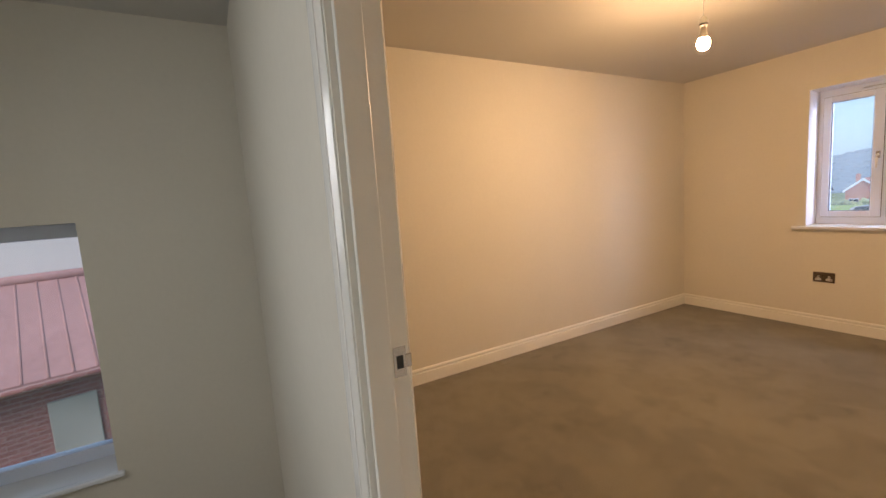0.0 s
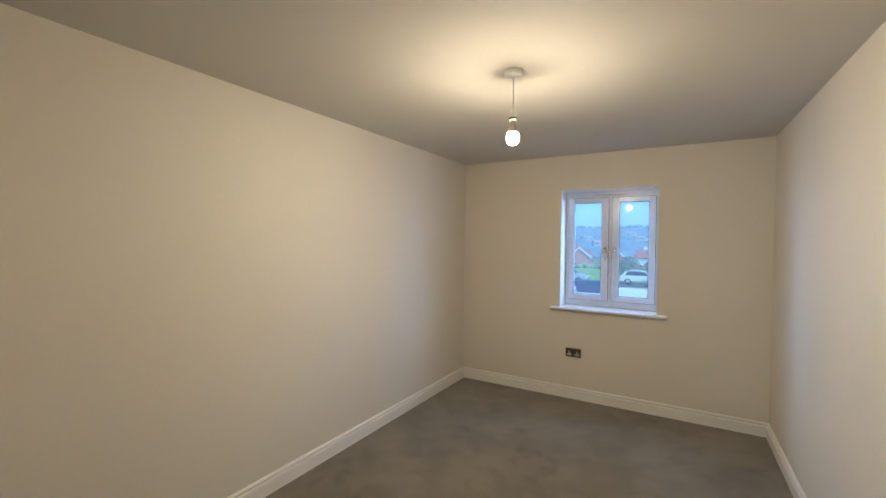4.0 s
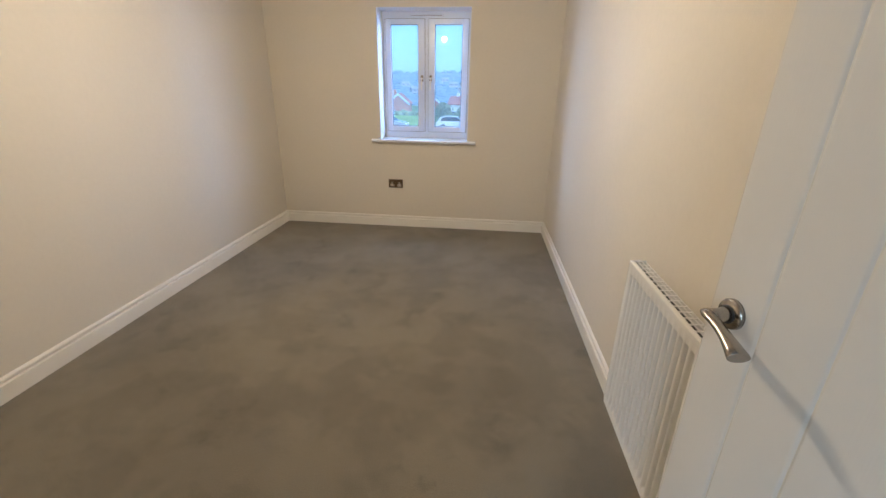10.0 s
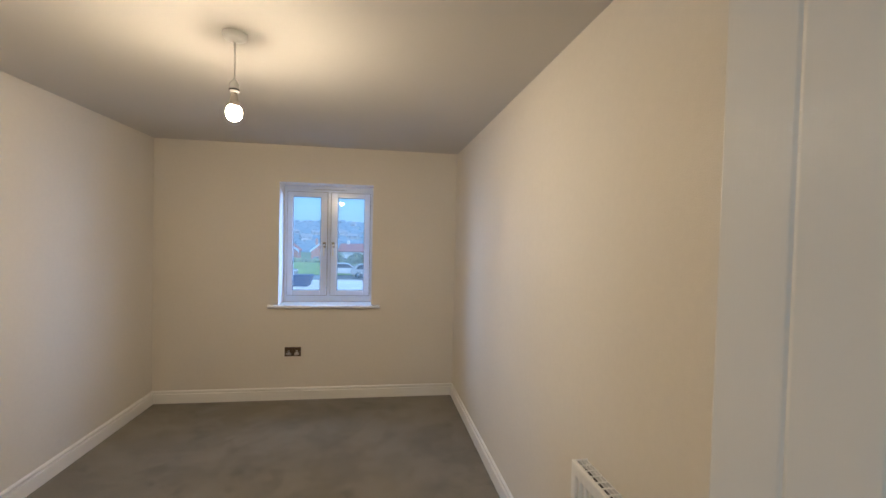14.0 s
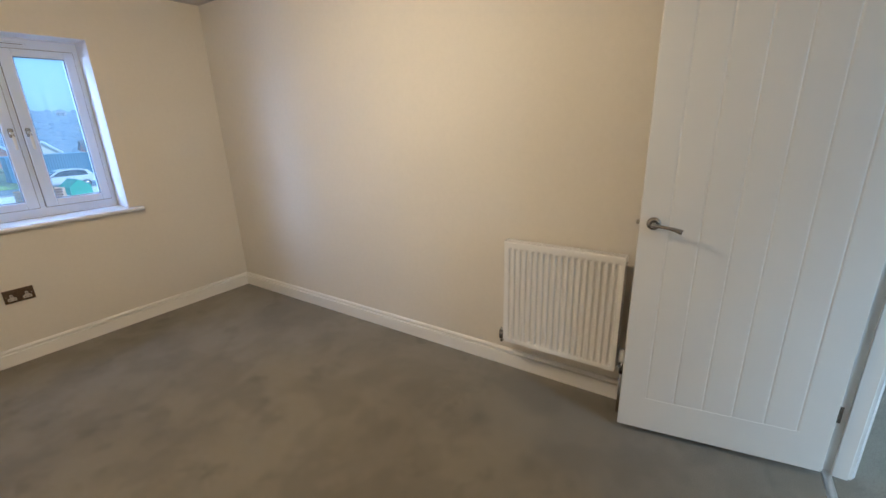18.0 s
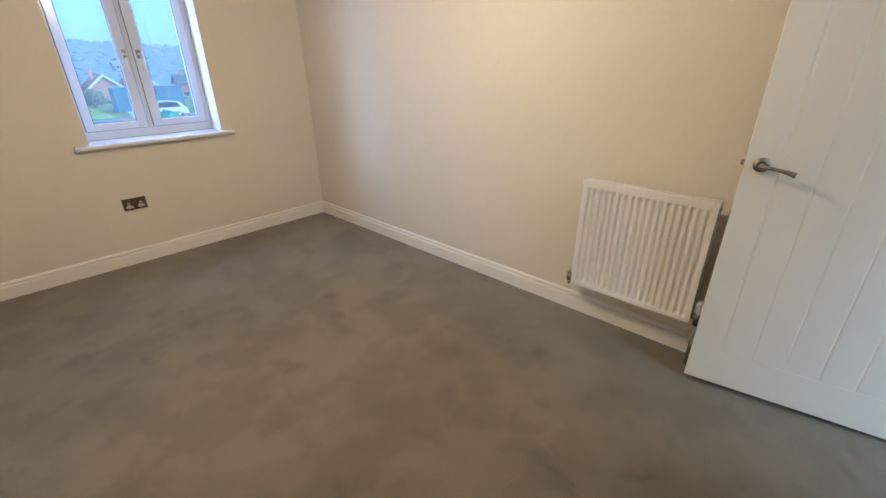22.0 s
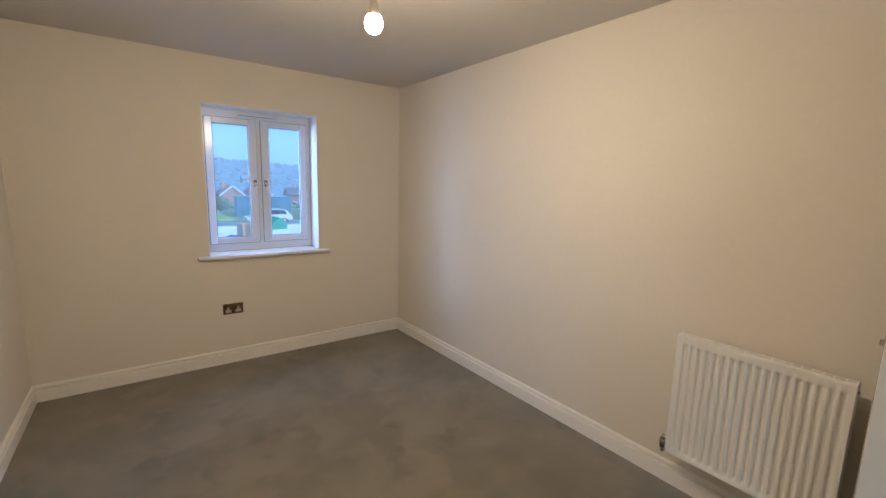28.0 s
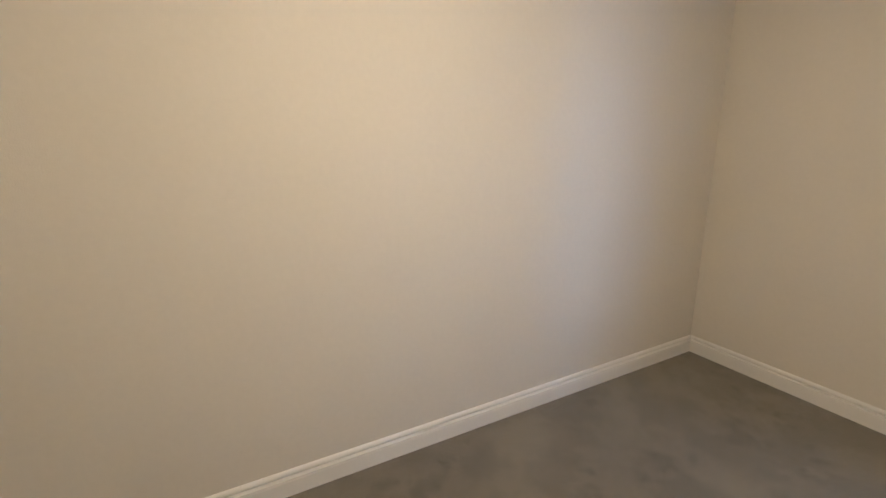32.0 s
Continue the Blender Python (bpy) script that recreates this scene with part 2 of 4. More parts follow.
def carpet_mat():
    """Cut-pile carpet: brushed patches of lighter and darker pile, with fine tufts."""
    m = bpy.data.materials.new("carpet")
    m.use_nodes = True
    n, l = m.node_tree.nodes, m.node_tree.links
    p = n["Principled BSDF"]
    p.inputs["Roughness"].default_value = 0.95
    p.inputs["Specular IOR Level"].default_value = 0.1
    p.inputs["Sheen Weight"].default_value = 0.25
    p.inputs["Sheen Roughness"].default_value = 0.5
    co = n.new("ShaderNodeTexCoord")
    def field(scale, detail, rough, warp, low, high, out_low, out_high):
        t = n.new("ShaderNodeTexNoise")
        t.inputs["Scale"].default_value, t.inputs["Detail"].default_value = scale, detail
        t.inputs["Roughness"].default_value, t.inputs["Distortion"].default_value = rough, warp
        l.new(co.outputs["Object"], t.inputs[0])
        q = n.new("ShaderNodeMapRange")
        q.interpolation_type = "SMOOTHSTEP"
        q.inputs[1].default_value, q.inputs[2].default_value, q.inputs[3].default_value, q.inputs[4].default_value = low, high, out_low, out_high
        l.new(t.outputs[0], q.inputs[0])
        return t, q

    def times(a, b):
        q = n.new("ShaderNodeMath")
        q.operation = "MULTIPLY"
        l.new(a, q.inputs[0])
        l.new(b, q.inputs[1])
        return q.outputs[0]

    broad_v = field(1.3, 3, 0.5, 0.0, 0.40, 0.60, 0.92, 1.07)[1]       # large swept areas
    patch, patch_v = field(3.2, 4, 0.60, 0.0, 0.44, 0.57, 1.055, 0.915)      # footmarks and hoover strokes
    scuff_v = field(5.6, 3, 0.58, 0.15, 0.53, 0.65, 0.0, 0.19)[1]      # small dark scuffs in the pile
    trod_v = field(1.9, 2, 0.5, 0.0, 0.46, 0.60, 0.20, 1.0)[1]          # where they gather
    less = n.new("ShaderNodeMath")
    less.operation = "SUBTRACT"
    less.inputs[0].default_value = 1.0
    l.new(times(scuff_v.outputs[0], trod_v.outputs[0]), less.inputs[1])
    shade = times(times(broad_v.outputs[0], patch_v.outputs[0]), less.outputs[0])
    base = n.new("ShaderNodeRGB")
    base.outputs[0].default_value = (0.209, 0.188, 0.147, 1)
    brushed = n.new("ShaderNodeVectorMath")
    brushed.operation = "SCALE"
    l.new(base.outputs[0], brushed.inputs[0])
    l.new(shade, brushed.inputs[3])
    tuft = n.new("ShaderNodeTexNoise")
    tuft.inputs["Scale"].default_value, tuft.inputs["Detail"].default_value = 260, 3
    l.new(co.outputs["Object"], tuft.inputs[0])
    r = n.new("ShaderNodeMapRange")
    r.inputs[1].default_value, r.inputs[2].default_value, r.inputs[3].default_value, r.inputs[4].default_value = 0.3, 0.7, 0.72, 1.28
    l.new(tuft.outputs[0], r.inputs[0])
    x = n.new("ShaderNodeVectorMath")
    x.operation = "SCALE"
    l.new(brushed.outputs[0], x.inputs[0])
    l.new(r.outputs[0], x.inputs[3])
    l.new(x.outputs[0], p.inputs["Base Color"])
    b = n.new("ShaderNodeBump")
    b.inputs["Distance"].default_value = 0.004
    l.new(tuft.outputs[0], b.inputs["Height"])
    b2 = n.new("ShaderNodeBump")
    b2.inputs["Distance"].default_value = 0.004
    l.new(patch.outputs[0], b2.inputs["Height"])
    l.new(b.outputs[0], b2.inputs["Normal"])
    l.new(b2.outputs[0], p.inputs["Normal"])
    return m


def glass_mat():
    m = bpy.data.materials.new("window_glass")
    m.use_nodes = True
    n, l = m.node_tree.nodes, m.node_tree.links
    n.remove(n["Principled BSDF"])
    clear = n.new("ShaderNodeBsdfTransparent")
    clear.inputs[0].default_value = (0.95, 0.97, 0.97, 1)
    gloss = n.new("ShaderNodeBsdfGlossy")
    gloss.inputs["Roughness"].default_value = 0.01
    fres = n.new("ShaderNodeFresnel")
    fres.inputs[0].default_value = 1.5
    film = n.new("ShaderNodeBsdfTranslucent")     # a pale veil added to the glass for outdoor haze and glare
    film.inputs[0].default_value = (0.80, 0.92, 1, 1)
    veiled = n.new("ShaderNodeMixShader")
    veiled.inputs[0].default_value = 0.034
    l.new(clear.outputs[0], veiled.inputs[1])
    l.new(film.outputs[0], veiled.inputs[2])
    mix = n.new("ShaderNodeMixShader")
    l.new(fres.outputs[0], mix.inputs[0])
    l.new(veiled.outputs[0], mix.inputs[1])
    l.new(gloss.outputs[0], mix.inputs[2])
    l.new(mix.outputs[0], n["Material Output"].inputs[0])
    return m


def glow_mat(name, colour, strength):
    m = bpy.data.materials.new(name)
    m.use_nodes = True
    p = m.node_tree.nodes["Principled BSDF"]
    p.inputs["Base Color"].default_value = (0.9, 0.9, 0.9, 1)
    p.inputs["Emission Color"].default_value = (*colour, 1)
    p.inputs["Emission Strength"].default_value = strength
    return m


def brick_mat(name, colour, mortar):
    m = mat(name, colour, 0.9)
    n, l = m.node_tree.nodes, m.node_tree.links
    p = n["Principled BSDF"]
    b = n.new("ShaderNodeTexBrick")
    b.inputs["Color1"].default_value = (*colour, 1)
    b.inputs["Color2"].default_value = (*[c * 0.72 for c in colour], 1)
    b.inputs["Mortar"].default_value = (*mortar, 1)
    b.inputs["Scale"].default_value = 1.0
    b.inputs["Brick Width"].default_value, b.inputs["Row Height"].default_value, b.inputs["Mortar Size"].default_value = 0.225, 0.075, 0.008
    co = n.new("ShaderNodeTexCoord")
    sep, add, comb = n.new("ShaderNodeSeparateXYZ"), n.new("ShaderNodeMath"), n.new("ShaderNodeCombineXYZ")
    l.new(co.outputs["Object"], sep.inputs[0])
    l.new(sep.outputs[0], add.inputs[0])
    l.new(sep.outputs[1], add.inputs[1])
    l.new(add.outputs[0], comb.inputs[0])
    l.new(sep.outputs[2], comb.inputs[1])
    l.new(comb.outputs[0], b.inputs[0])
    l.new(b.outputs[0], p.inputs["Base Color"])
    return m


WALL = mat("cream_emulsion", (0.715, 0.675, 0.592), 0.62, vary=(1.3, 0.02), fine=(40, 0.012), bump=(240, 0.0006), bump2=(9, 0.002), spec=0.3)
# white paint greyed: the weaker light overhead is put into its colour
CEIL = mat("dimmed_white_ceiling_emulsion", (0.60, 0.58, 0.545), 0.8, vary=(1.1, 0.02), bump=(200, 0.0006), bump2=(5, 0.002), spec=0.2)
TRIM = mat("white_satin_trim_paint", (0.83, 0.81, 0.76), 0.32, vary=(3, 0.02), bump=(60, 0.0004), stretch=(1, 1, 1))
GLOSSTRIM = mat("white_gloss_frame_paint", (0.84, 0.825, 0.79), 0.17, vary=(3, 0.02), bump=(150, 0.0005), stretch=(1, 1, 0.05))
DOOR = mat("white_gloss_door_paint", (0.77, 0.75, 0.70), 0.5, vary=(4, 0.015), spec=0.0)
gloss_coat(DOOR, 0.10, (320, 0.0019), (100, 0.0026), (1, 1, 0.025))
# white plastic with the blue of sky light and glare put into its colour
UPVC = mat("blued_white_upvc", (0.69, 0.76, 0.90), 0.2, vary=(4, 0.01))
SILL = mat("white_gloss_sill", (0.78, 0.80, 0.84), 0.16, vary=(4, 0.015), bump=(30, 0.0005), stretch=(0.1, 1, 1))
SEAL = mat("grey_rubber_seal", (0.10, 0.10, 0.105), 0.6, vary=(20, 0.1))
STEEL = mat("satin_nickel", (0.55, 0.53, 0.50), 0.26, 1.0, fine=(300, 0.06), bump=(220, 0.0001))
HANDLE = mat("brushed_dark_nickel", (0.40, 0.37, 0.335), 0.24, 1.0, fine=(200, 0.05), bump=(120, 0.0001))
CHROME = mat("polished_chrome", (0.62, 0.62, 0.62), 0.1, 1.0, fine=(60, 0.03))
NICKEL = mat("black_nickel_plate", (0.24, 0.18, 0.135), 0.27, 1.0, fine=(200, 0.08))
BLACK = mat("black_plastic", (0.02, 0.02, 0.02), 0.4, fine=(100, 0.1))
WHITEPL = mat("white_plastic", (0.78, 0.77, 0.74), 0.35, fine=(80, 0.02))
BEIGEPL = mat("beige_plastic", (0.50, 0.46, 0.40), 0.4, fine=(80, 0.03))
RADPAINT = mat("white_radiator_enamel", (0.80, 0.79, 0.76), 0.3, vary=(6, 0.015), bump=(150, 0.0002))
ALU = mat("silver_threshold_bar", (0.80, 0.80, 0.80), 0.3, 1.0, fine=(120, 0.05))
CARPET = carpet_mat()
GLASS = glass_mat()
BULB = glow_mat("lit_bulb_dome", BULB_COLOUR, BULB_POWER * 1.5)
BULB_TOP = glow_mat("lit_bulb_shoulder", BULB_COLOUR, BULB_POWER * 0.33)
TILE_W = mat("white_vinyl_floor", (0.82, 0.83, 0.84), 0.2, vary=(2, 0.02), bump=(30, 0.0003))
TILE_D = mat("dark_slate_wall_tile", (0.025, 0.027, 0.03), 0.25, vary=(6, 0.25), bump=(25, 0.001))
GROUT = mat("grey_grout", (0.35, 0.35, 0.35), 0.9, fine=(60, 0.1))
GRASS = mat("meadow_grass", (0.16, 0.20, 0.075), 0.95, vary=(0.12, 0.3), fine=(3, 0.25), bump=(6, 0.05))
LAWN = mat("mown_grass", (0.27, 0.37, 0.09), 0.95, vary=(0.25, 0.2), fine=(4, 0.25))
ASPHALT = mat("wet_asphalt", (0.09, 0.09, 0.093), 0.28, vary=(0.4, 0.2), fine=(8, 0.2))
CONCRETE = mat("pale_concrete", (0.74, 0.73, 0.71), 0.85, vary=(0.3, 0.1), fine=(5, 0.1))
KERB = mat("kerb_stone", (0.36, 0.35, 0.33), 0.85, vary=(1, 0.15))
BRICK = brick_mat("red_brick", (0.50, 0.18, 0.12), (0.46, 0.4, 0.35))
BRICK2 = brick_mat("orange_brick", (0.60, 0.25, 0.155), (0.5, 0.42, 0.36))
RENDER = mat("white_render", (0.74, 0.73, 0.70), 0.85, vary=(0.5, 0.06))
ROOF = mat("red_clay_roof_tile", (0.34, 0.13, 0.10), 0.85, vary=(0.6, 0.2), fine=(9, 0.15), island=0.12)
NBROOF = mat("weathered_pink_clay_tile", (0.40, 0.215, 0.205), 0.7, vary=(0.6, 0.12), fine=(9, 0.1))
NBBRICK = brick_mat("pale_red_brick", (0.33, 0.135, 0.125), (0.36, 0.24, 0.22))
SLATE = mat("grey_slate_roof", (0.11, 0.105, 0.11), 0.75, vary=(0.6, 0.2), fine=(9, 0.15))
# far house greys with the haze of distance mixed into the colour
FARWALL = mat("hazed_grey_render", (0.40, 0.40, 0.41), 0.9, vary=(0.5, 0.08))
PALEROOF = mat("hazed_grey_roof", (0.26, 0.27, 0.29), 0.85, vary=(0.6, 0.15))
REVEAL = mat("white_reveal_paint", (0.80, 0.80, 0.82), 0.4, vary=(3, 0.015), bump=(120, 0.0003))
DARKGLASS = mat("dark_house_window", (0.03, 0.035, 0.045), 0.08, vary=(1, 0.2))
FOLIAGE = mat("hazed_woodland_foliage", (0.09, 0.095, 0.09), 0.95, vary=(0.05, 0.15), island=0.07)
# distance haze put into the leaves as a faint bluish emission
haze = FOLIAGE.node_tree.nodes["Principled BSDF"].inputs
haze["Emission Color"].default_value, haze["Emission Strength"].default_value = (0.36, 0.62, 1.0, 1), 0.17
LEAF = mat("shrub_leaves", (0.24, 0.28, 0.15), 0.8, vary=(1.5, 0.25), island=0.3)

BARK = mat("bark", (0.09, 0.07, 0.05), 0.95, vary=(3, 0.25), bump=(20, 0.02))
TEAL = mat("blue_container_paint", (0.12, 0.24, 0.35), 0.55, vary=(0.8, 0.12), bump=(4, 0.01))
NAVY = mat("dark_blue_sheeting", (0.02, 0.035, 0.11), 0.6, vary=(2, 0.25), bump=(4, 0.05))
BLUE = mat("blue_tarpaulin", (0.02, 0.08, 0.42), 0.5, vary=(3, 0.15), bump=(5, 0.03))
GREEN = mat("green_canvas", (0.03, 0.30, 0.16), 0.7, vary=(3, 0.15), bump=(6, 0.02))
TIMBER = mat("weathered_timber", (0.60, 0.37, 0.20), 0.8, vary=(2, 0.15), fine=(30, 0.12))
TYRE = mat("tyre_rubber", (0.02, 0.02, 0.02), 0.85, fine=(30, 0.1))
CAR_PAINTS = [mat("car_paint_" + k, c, 0.25, vary=(2, 0.03), coat=0.6) for k, c in (("white", (0.75, 0.75, 0.75)), ("blue", (0.10, 0.18, 0.32)), ("silver", (0.42, 0.43, 0.45)), ("dark_grey", (0.07, 0.075, 0.085)))]

# ---- the plan, in metres: x along the window wall, y towards the window, floor at 0 ----
H = 2.350                    # ceiling height
SY, HY = -4.165, -4.265      # bedroom and landing faces of the door wall
EAST_SKEW = 0.019            # the east wall runs a little out of square
JX, JE = 1.93, 2.722         # faces of the door lining, latch side and hinge side
SKEW_S = 0.030               # the doorway stands this much out of square over its width
WX0, WX1, WZ0, WZ1 = 1.055, 1.905, 0.882, 2.015   # bedroom window opening
TX, BX = 4.04, 5.95          # end of the landing, far wall of the bathroom
LS = -6.3                    # far wall of the landing


def east(y):
    """Face of the east wall."""
    return 2.703 - EAST_SKEW * y



# ---- structure ----
setting("floor", box(0, 2.80, -4.155, 0, -0.2, 0), CARPET, "grey-brown cut-pile fitted carpet with brushed patches", "carpet")
setting("floor_landing", box(1.75, TX, LS, -4.155, -0.2, -0.001), CARPET, "grey-brown fitted carpet on the landing", "carpet")
setting("floor_stairwell", box(0, 1.75, LS, -4.21, -1.7, -1.5), CARPET, "grey-brown carpet at the turn of the stairs", "carpet")
setting("wall_stairwell", box(1.70, 1.7495, LS, HY, -1.5, -0.2), WALL, "cream painted side of the stairwell", "wall")
bm = box(-0.3, WX0, 0, 0.3, -2.9, 2.6)
box(WX1, 2.9, 0, 0.3, -2.9, 2.6, bm=bm)
box(WX0, WX1, 0, 0.3, -2.9, WZ0 - 0.022, bm=bm)
box(WX0, WX1, 0, 0.3, WZ1, 2.6, bm=bm)
setting("wall_north", bm, WALL, "cream emulsioned plaster wall with a recessed window", "wall")
V0, V1, VZ0, VZ1 = -6.05, -5.045, 0.03, 1.333   # landing window opening
bm = box(-0.3, 0, V1, 0, -2.9, 2.6)
box(-0.3, 0, LS, V0, -2.9, 2.6, bm=bm)
box(-0.3, 0, V0, V1, -2.9, VZ0 - 0.03, bm=bm)
box(-0.3, 0, V0, V1, VZ1, 2.6, bm=bm)
setting("wall_west", bm, WALL, "long plain cream emulsioned plaster wall", "wall")
setting("wall_east", prism([(east(0), 0), (2.9, 0), (2.9, SY), (east(SY), SY)], (0, 0, -0.2), (0, 0, 2.6), (1, 0, 0), (0, 1, 0)), WALL, "cream emulsioned plaster wall behind the radiator", "wall")
SE, HE = SY + SKEW_S, HY + SKEW_S
bm = box(0, JX - 0.025, HY, SY, -1.5, 2.6)
merge(bm, prism([(JX - 0.025, HY), (JE + 0.027, HE), (JE + 0.027, SE), (JX - 0.025, SY)], (0, 0, 2.025), (0, 0, 2.6), (1, 0, 0), (0, 1, 0)))
box(JE + 0.027, BX + 0.1, HE, SE, -0.2, 2.6, bm=bm)
setting("wall_south", bm, WALL, "cream emulsioned plaster wall with the doorway", "wall")
bm = box(-0.3, BX + 0.1, LS - 0.1, LS, -2.9, 0.9)
box(-0.3, 1.32, LS - 0.1, LS, 0.9, 2.6, bm=bm)
box(1.32, 1.98, LS - 0.1, LS, 2.05, 2.6, bm=bm)
box(1.98, 4.75, LS - 0.1, LS, 0.9, 2.6, bm=bm)
box(5.75, BX + 0.1, LS - 0.1, LS, 0.9, 2.6, bm=bm)
box(4.75, 5.75, LS - 0.1, LS, 2.05, 2.6, bm=bm)
setting("wall_landing", bm, WALL, "plain cream wall at the back of the landing and bathroom", "wall")
bm = box(TX, TX + 0.1, -4.42, HE + 0.01, -0.2, 2.6)
box(TX, TX + 0.1, LS, -5.22, -0.2, 2.6, bm=bm)
box(TX, TX + 0.1, -5.22, -4.42, 2.02, 2.6, bm=bm)
setting("wall_bathroom_doorway", bm, WALL, "cream wall with the bathroom doorway", "wall")
setting("wall_bathroom", box(BX, BX + 0.1, LS, HE, -0.2, 2.6), WALL, "pale bathroom wall", "wall")
setting("floor_bathroom", box(TX, BX, LS, HE + 0.01, -0.2, 0), TILE_W, "glossy white vinyl bathroom floor", "floor")
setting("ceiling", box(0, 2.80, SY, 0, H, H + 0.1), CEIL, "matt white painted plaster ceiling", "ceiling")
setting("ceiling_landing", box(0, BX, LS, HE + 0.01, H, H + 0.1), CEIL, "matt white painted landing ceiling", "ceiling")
setting("roof_slab", box(-0.3, BX + 0.1, LS - 0.1, 0.3, 2.601, 2.75), SLATE, "plain roof over the rooms", "roof")

# baseboards: a moulded profile with a bead and a groove under the top
SKIRT = [(0, 0), (0.018, 0), (0.018, 0.068), (0.0165, 0.071), (0.0190, 0.0735), (0.0195, 0.078), (0.0180, 0.0815), (0.0110, 0.0825), (0.0045, 0.0840), (0.0040, 0.0892), (0.0095, 0.0912), (0.0130, 0.0930),
         (0.0142, 0.0970), (0.0134, 0.1030), (0.0100, 0.1085), (0.0050, 0.1120), (0, 0.1130)]
for nm, s, e, a in (("baseboard_west", (0, SY, 0), (0, 0, 0), (1, 0, 0)), ("baseboard_north", (0, 0, 0), (east(0), 0, 0), (0, -1, 0)),
                    ("baseboard_east", (east(0), 0, 0), (east(-4.09), -4.09, 0), (-1, 0, 0)), ("baseboard_south", (0, SY, 0), (JX - 0.07, SY, 0), (0, 1, 0)),
                    ("baseboard_landing", (JE + 0.074, HE, 0), (TX, HE, 0), (0, -1, 0))):
    setting(nm, prism(SKIRT, s, e, a, (0, 0, 1)), TRIM, "white moulded skirting board along the wall", "skirting board")


# ---- windows ----
def casement_window(name, m, w, h, leaves, label):
    """A upvc window in its opening: local x across, y outwards, z up, from the frame's lower corner."""
    win = thing(name, m, label, "window", kind="structure")
    f, d, fb, hd = 0.041, 0.065, 0.070, 0.074
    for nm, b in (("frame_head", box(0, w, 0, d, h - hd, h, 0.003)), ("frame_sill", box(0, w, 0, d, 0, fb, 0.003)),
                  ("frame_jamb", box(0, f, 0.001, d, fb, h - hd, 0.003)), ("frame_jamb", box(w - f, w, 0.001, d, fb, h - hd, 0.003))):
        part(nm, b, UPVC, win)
    top = h - hd
    n = leaves
    if not n:
        pane = part("pane", box(f - 0.002, w - f + 0.002, 0.02, 0.042, fb - 0.002, top + 0.002), GLASS, win)
        pane.visible_shadow = False
        return win
    vent = part("trickle_vent", box(w / 2 - 0.16, w / 2 + 0.16, -0.012, 0.002, h - 0.050, h - 0.028, 0.004), UPVC, win, "white slotted trickle vent")
    part("vent_slot", box(w / 2 - 0.145, w / 2 + 0.145, -0.0135, -0.011, h - 0.041, h - 0.038), SEAL, vent)
    mull = 0.05
    cell = (w - 2 * f - (n - 1) * mull) / n
    for k in range(n):
        x0 = f + k * (cell + mull)
        if k:
            part("mullion", box(x0 - mull, x0, 0.001, d, fb, top, 0.003), UPVC, win)
        s0, s1 = (0.044, 0.055) if k == 0 else (0.055, 0.046)
        sr, st = 0.042, 0.039
        e0, e1 = fb - 0.008, top + 0.008
        sash = part("sash", box(x0 - 0.008, x0 + s0, -0.014, d - 0.02, e0, e1, 0.004), UPVC, win)
        part("sash_stile", box(x0 + cell - s1, x0 + cell + 0.008, -0.014, d - 0.02, e0, e1, 0.004), UPVC, sash)
        part("sash_rail", box(x0 + s0, x0 + cell - s1, -0.0135, d - 0.02, e0, fb + sr, 0.004), UPVC, sash)
        part("sash_rail", box(x0 + s0, x0 + cell - s1, -0.0135, d - 0.02, top - st, e1, 0.004), UPVC, sash)
        b = bmesh.new()
        a0, a1, c0, c1 = x0 + s0, x0 + cell - s1, fb + sr, top - st
        for q in ((a0, a0 + 0.004, c0, c1), (a1 - 0.004, a1, c0, c1), (a0, a1, c0, c0 + 0.004), (a0, a1, c1 - 0.004, c1)):
            box(q[0], q[1], -0.004, 0.012, q[2], q[3], bm=b)
        part("gasket", b, SEAL, sash)
        pane = part("pane", box(a0 - 0.002, a1 + 0.002, 0.008, 0.030, c0 - 0.002, c1 + 0.002), GLASS, sash)
        pane.visible_shadow = False
        # dark ring laid round the sash in place of its shadow gap
        b = bmesh.new()
        o0, o1 = x0 - 0.008, x0 + cell + 0.008
        for q in ((o0 - 0.003, o0, e0, e1), (o1, o1 + 0.003, e0, e1), (o0, o1, e0 - 0.003, e0), (o0, o1, e1, e1 + 0.003)):
            box(q[0], q[1], -0.003, 0.004, q[2], q[3], bm=b)
        part("gap_shade_ring", b, SEAL, sash)
        hx = x0 + cell - s1 / 2 + 0.010 if k == 0 else x0 + s0 / 2 - 0.010
        hz = (fb + top) / 2 - 0.008
        hb = box(hx - 0.013, hx + 0.013, -0.026, -0.013, hz - 0.028, hz + 0.028, 0.004)
        han = part("handle", hb, HANDLE, sash, "dark metal window handle with a white lever")
        part("handle_lever", tube([(hx, -0.024, hz), (hx, -0.05, hz), (hx, -0.055, hz - 0.03), (hx, -0.052, hz - 0.105)], [0.009, 0.009, 0.009, 0.007]), WHITEPL, han)
    return win


casement_window("window_1", pose(WX0, 0.202, WZ0, 0, 0, 0), WX1 - WX0, WZ1 - WZ0, 2, "white upvc window with two closed casements and clear panes")
lin = thing("window_reveal", pose(0, 0, 0), "white painted plaster reveal round the window", "window reveal", kind="structure")
for q in ((WX0, WX0 + 0.003, WZ0, WZ1), (WX1 - 0.003, WX1, WZ0, WZ1), (WX0 + 0.003, WX1 - 0.003, WZ1 - 0.003, WZ1)):
    part("reveal_face", box(q[0], q[1], 0.001, 0.201, q[2], q[3]), REVEAL, lin)
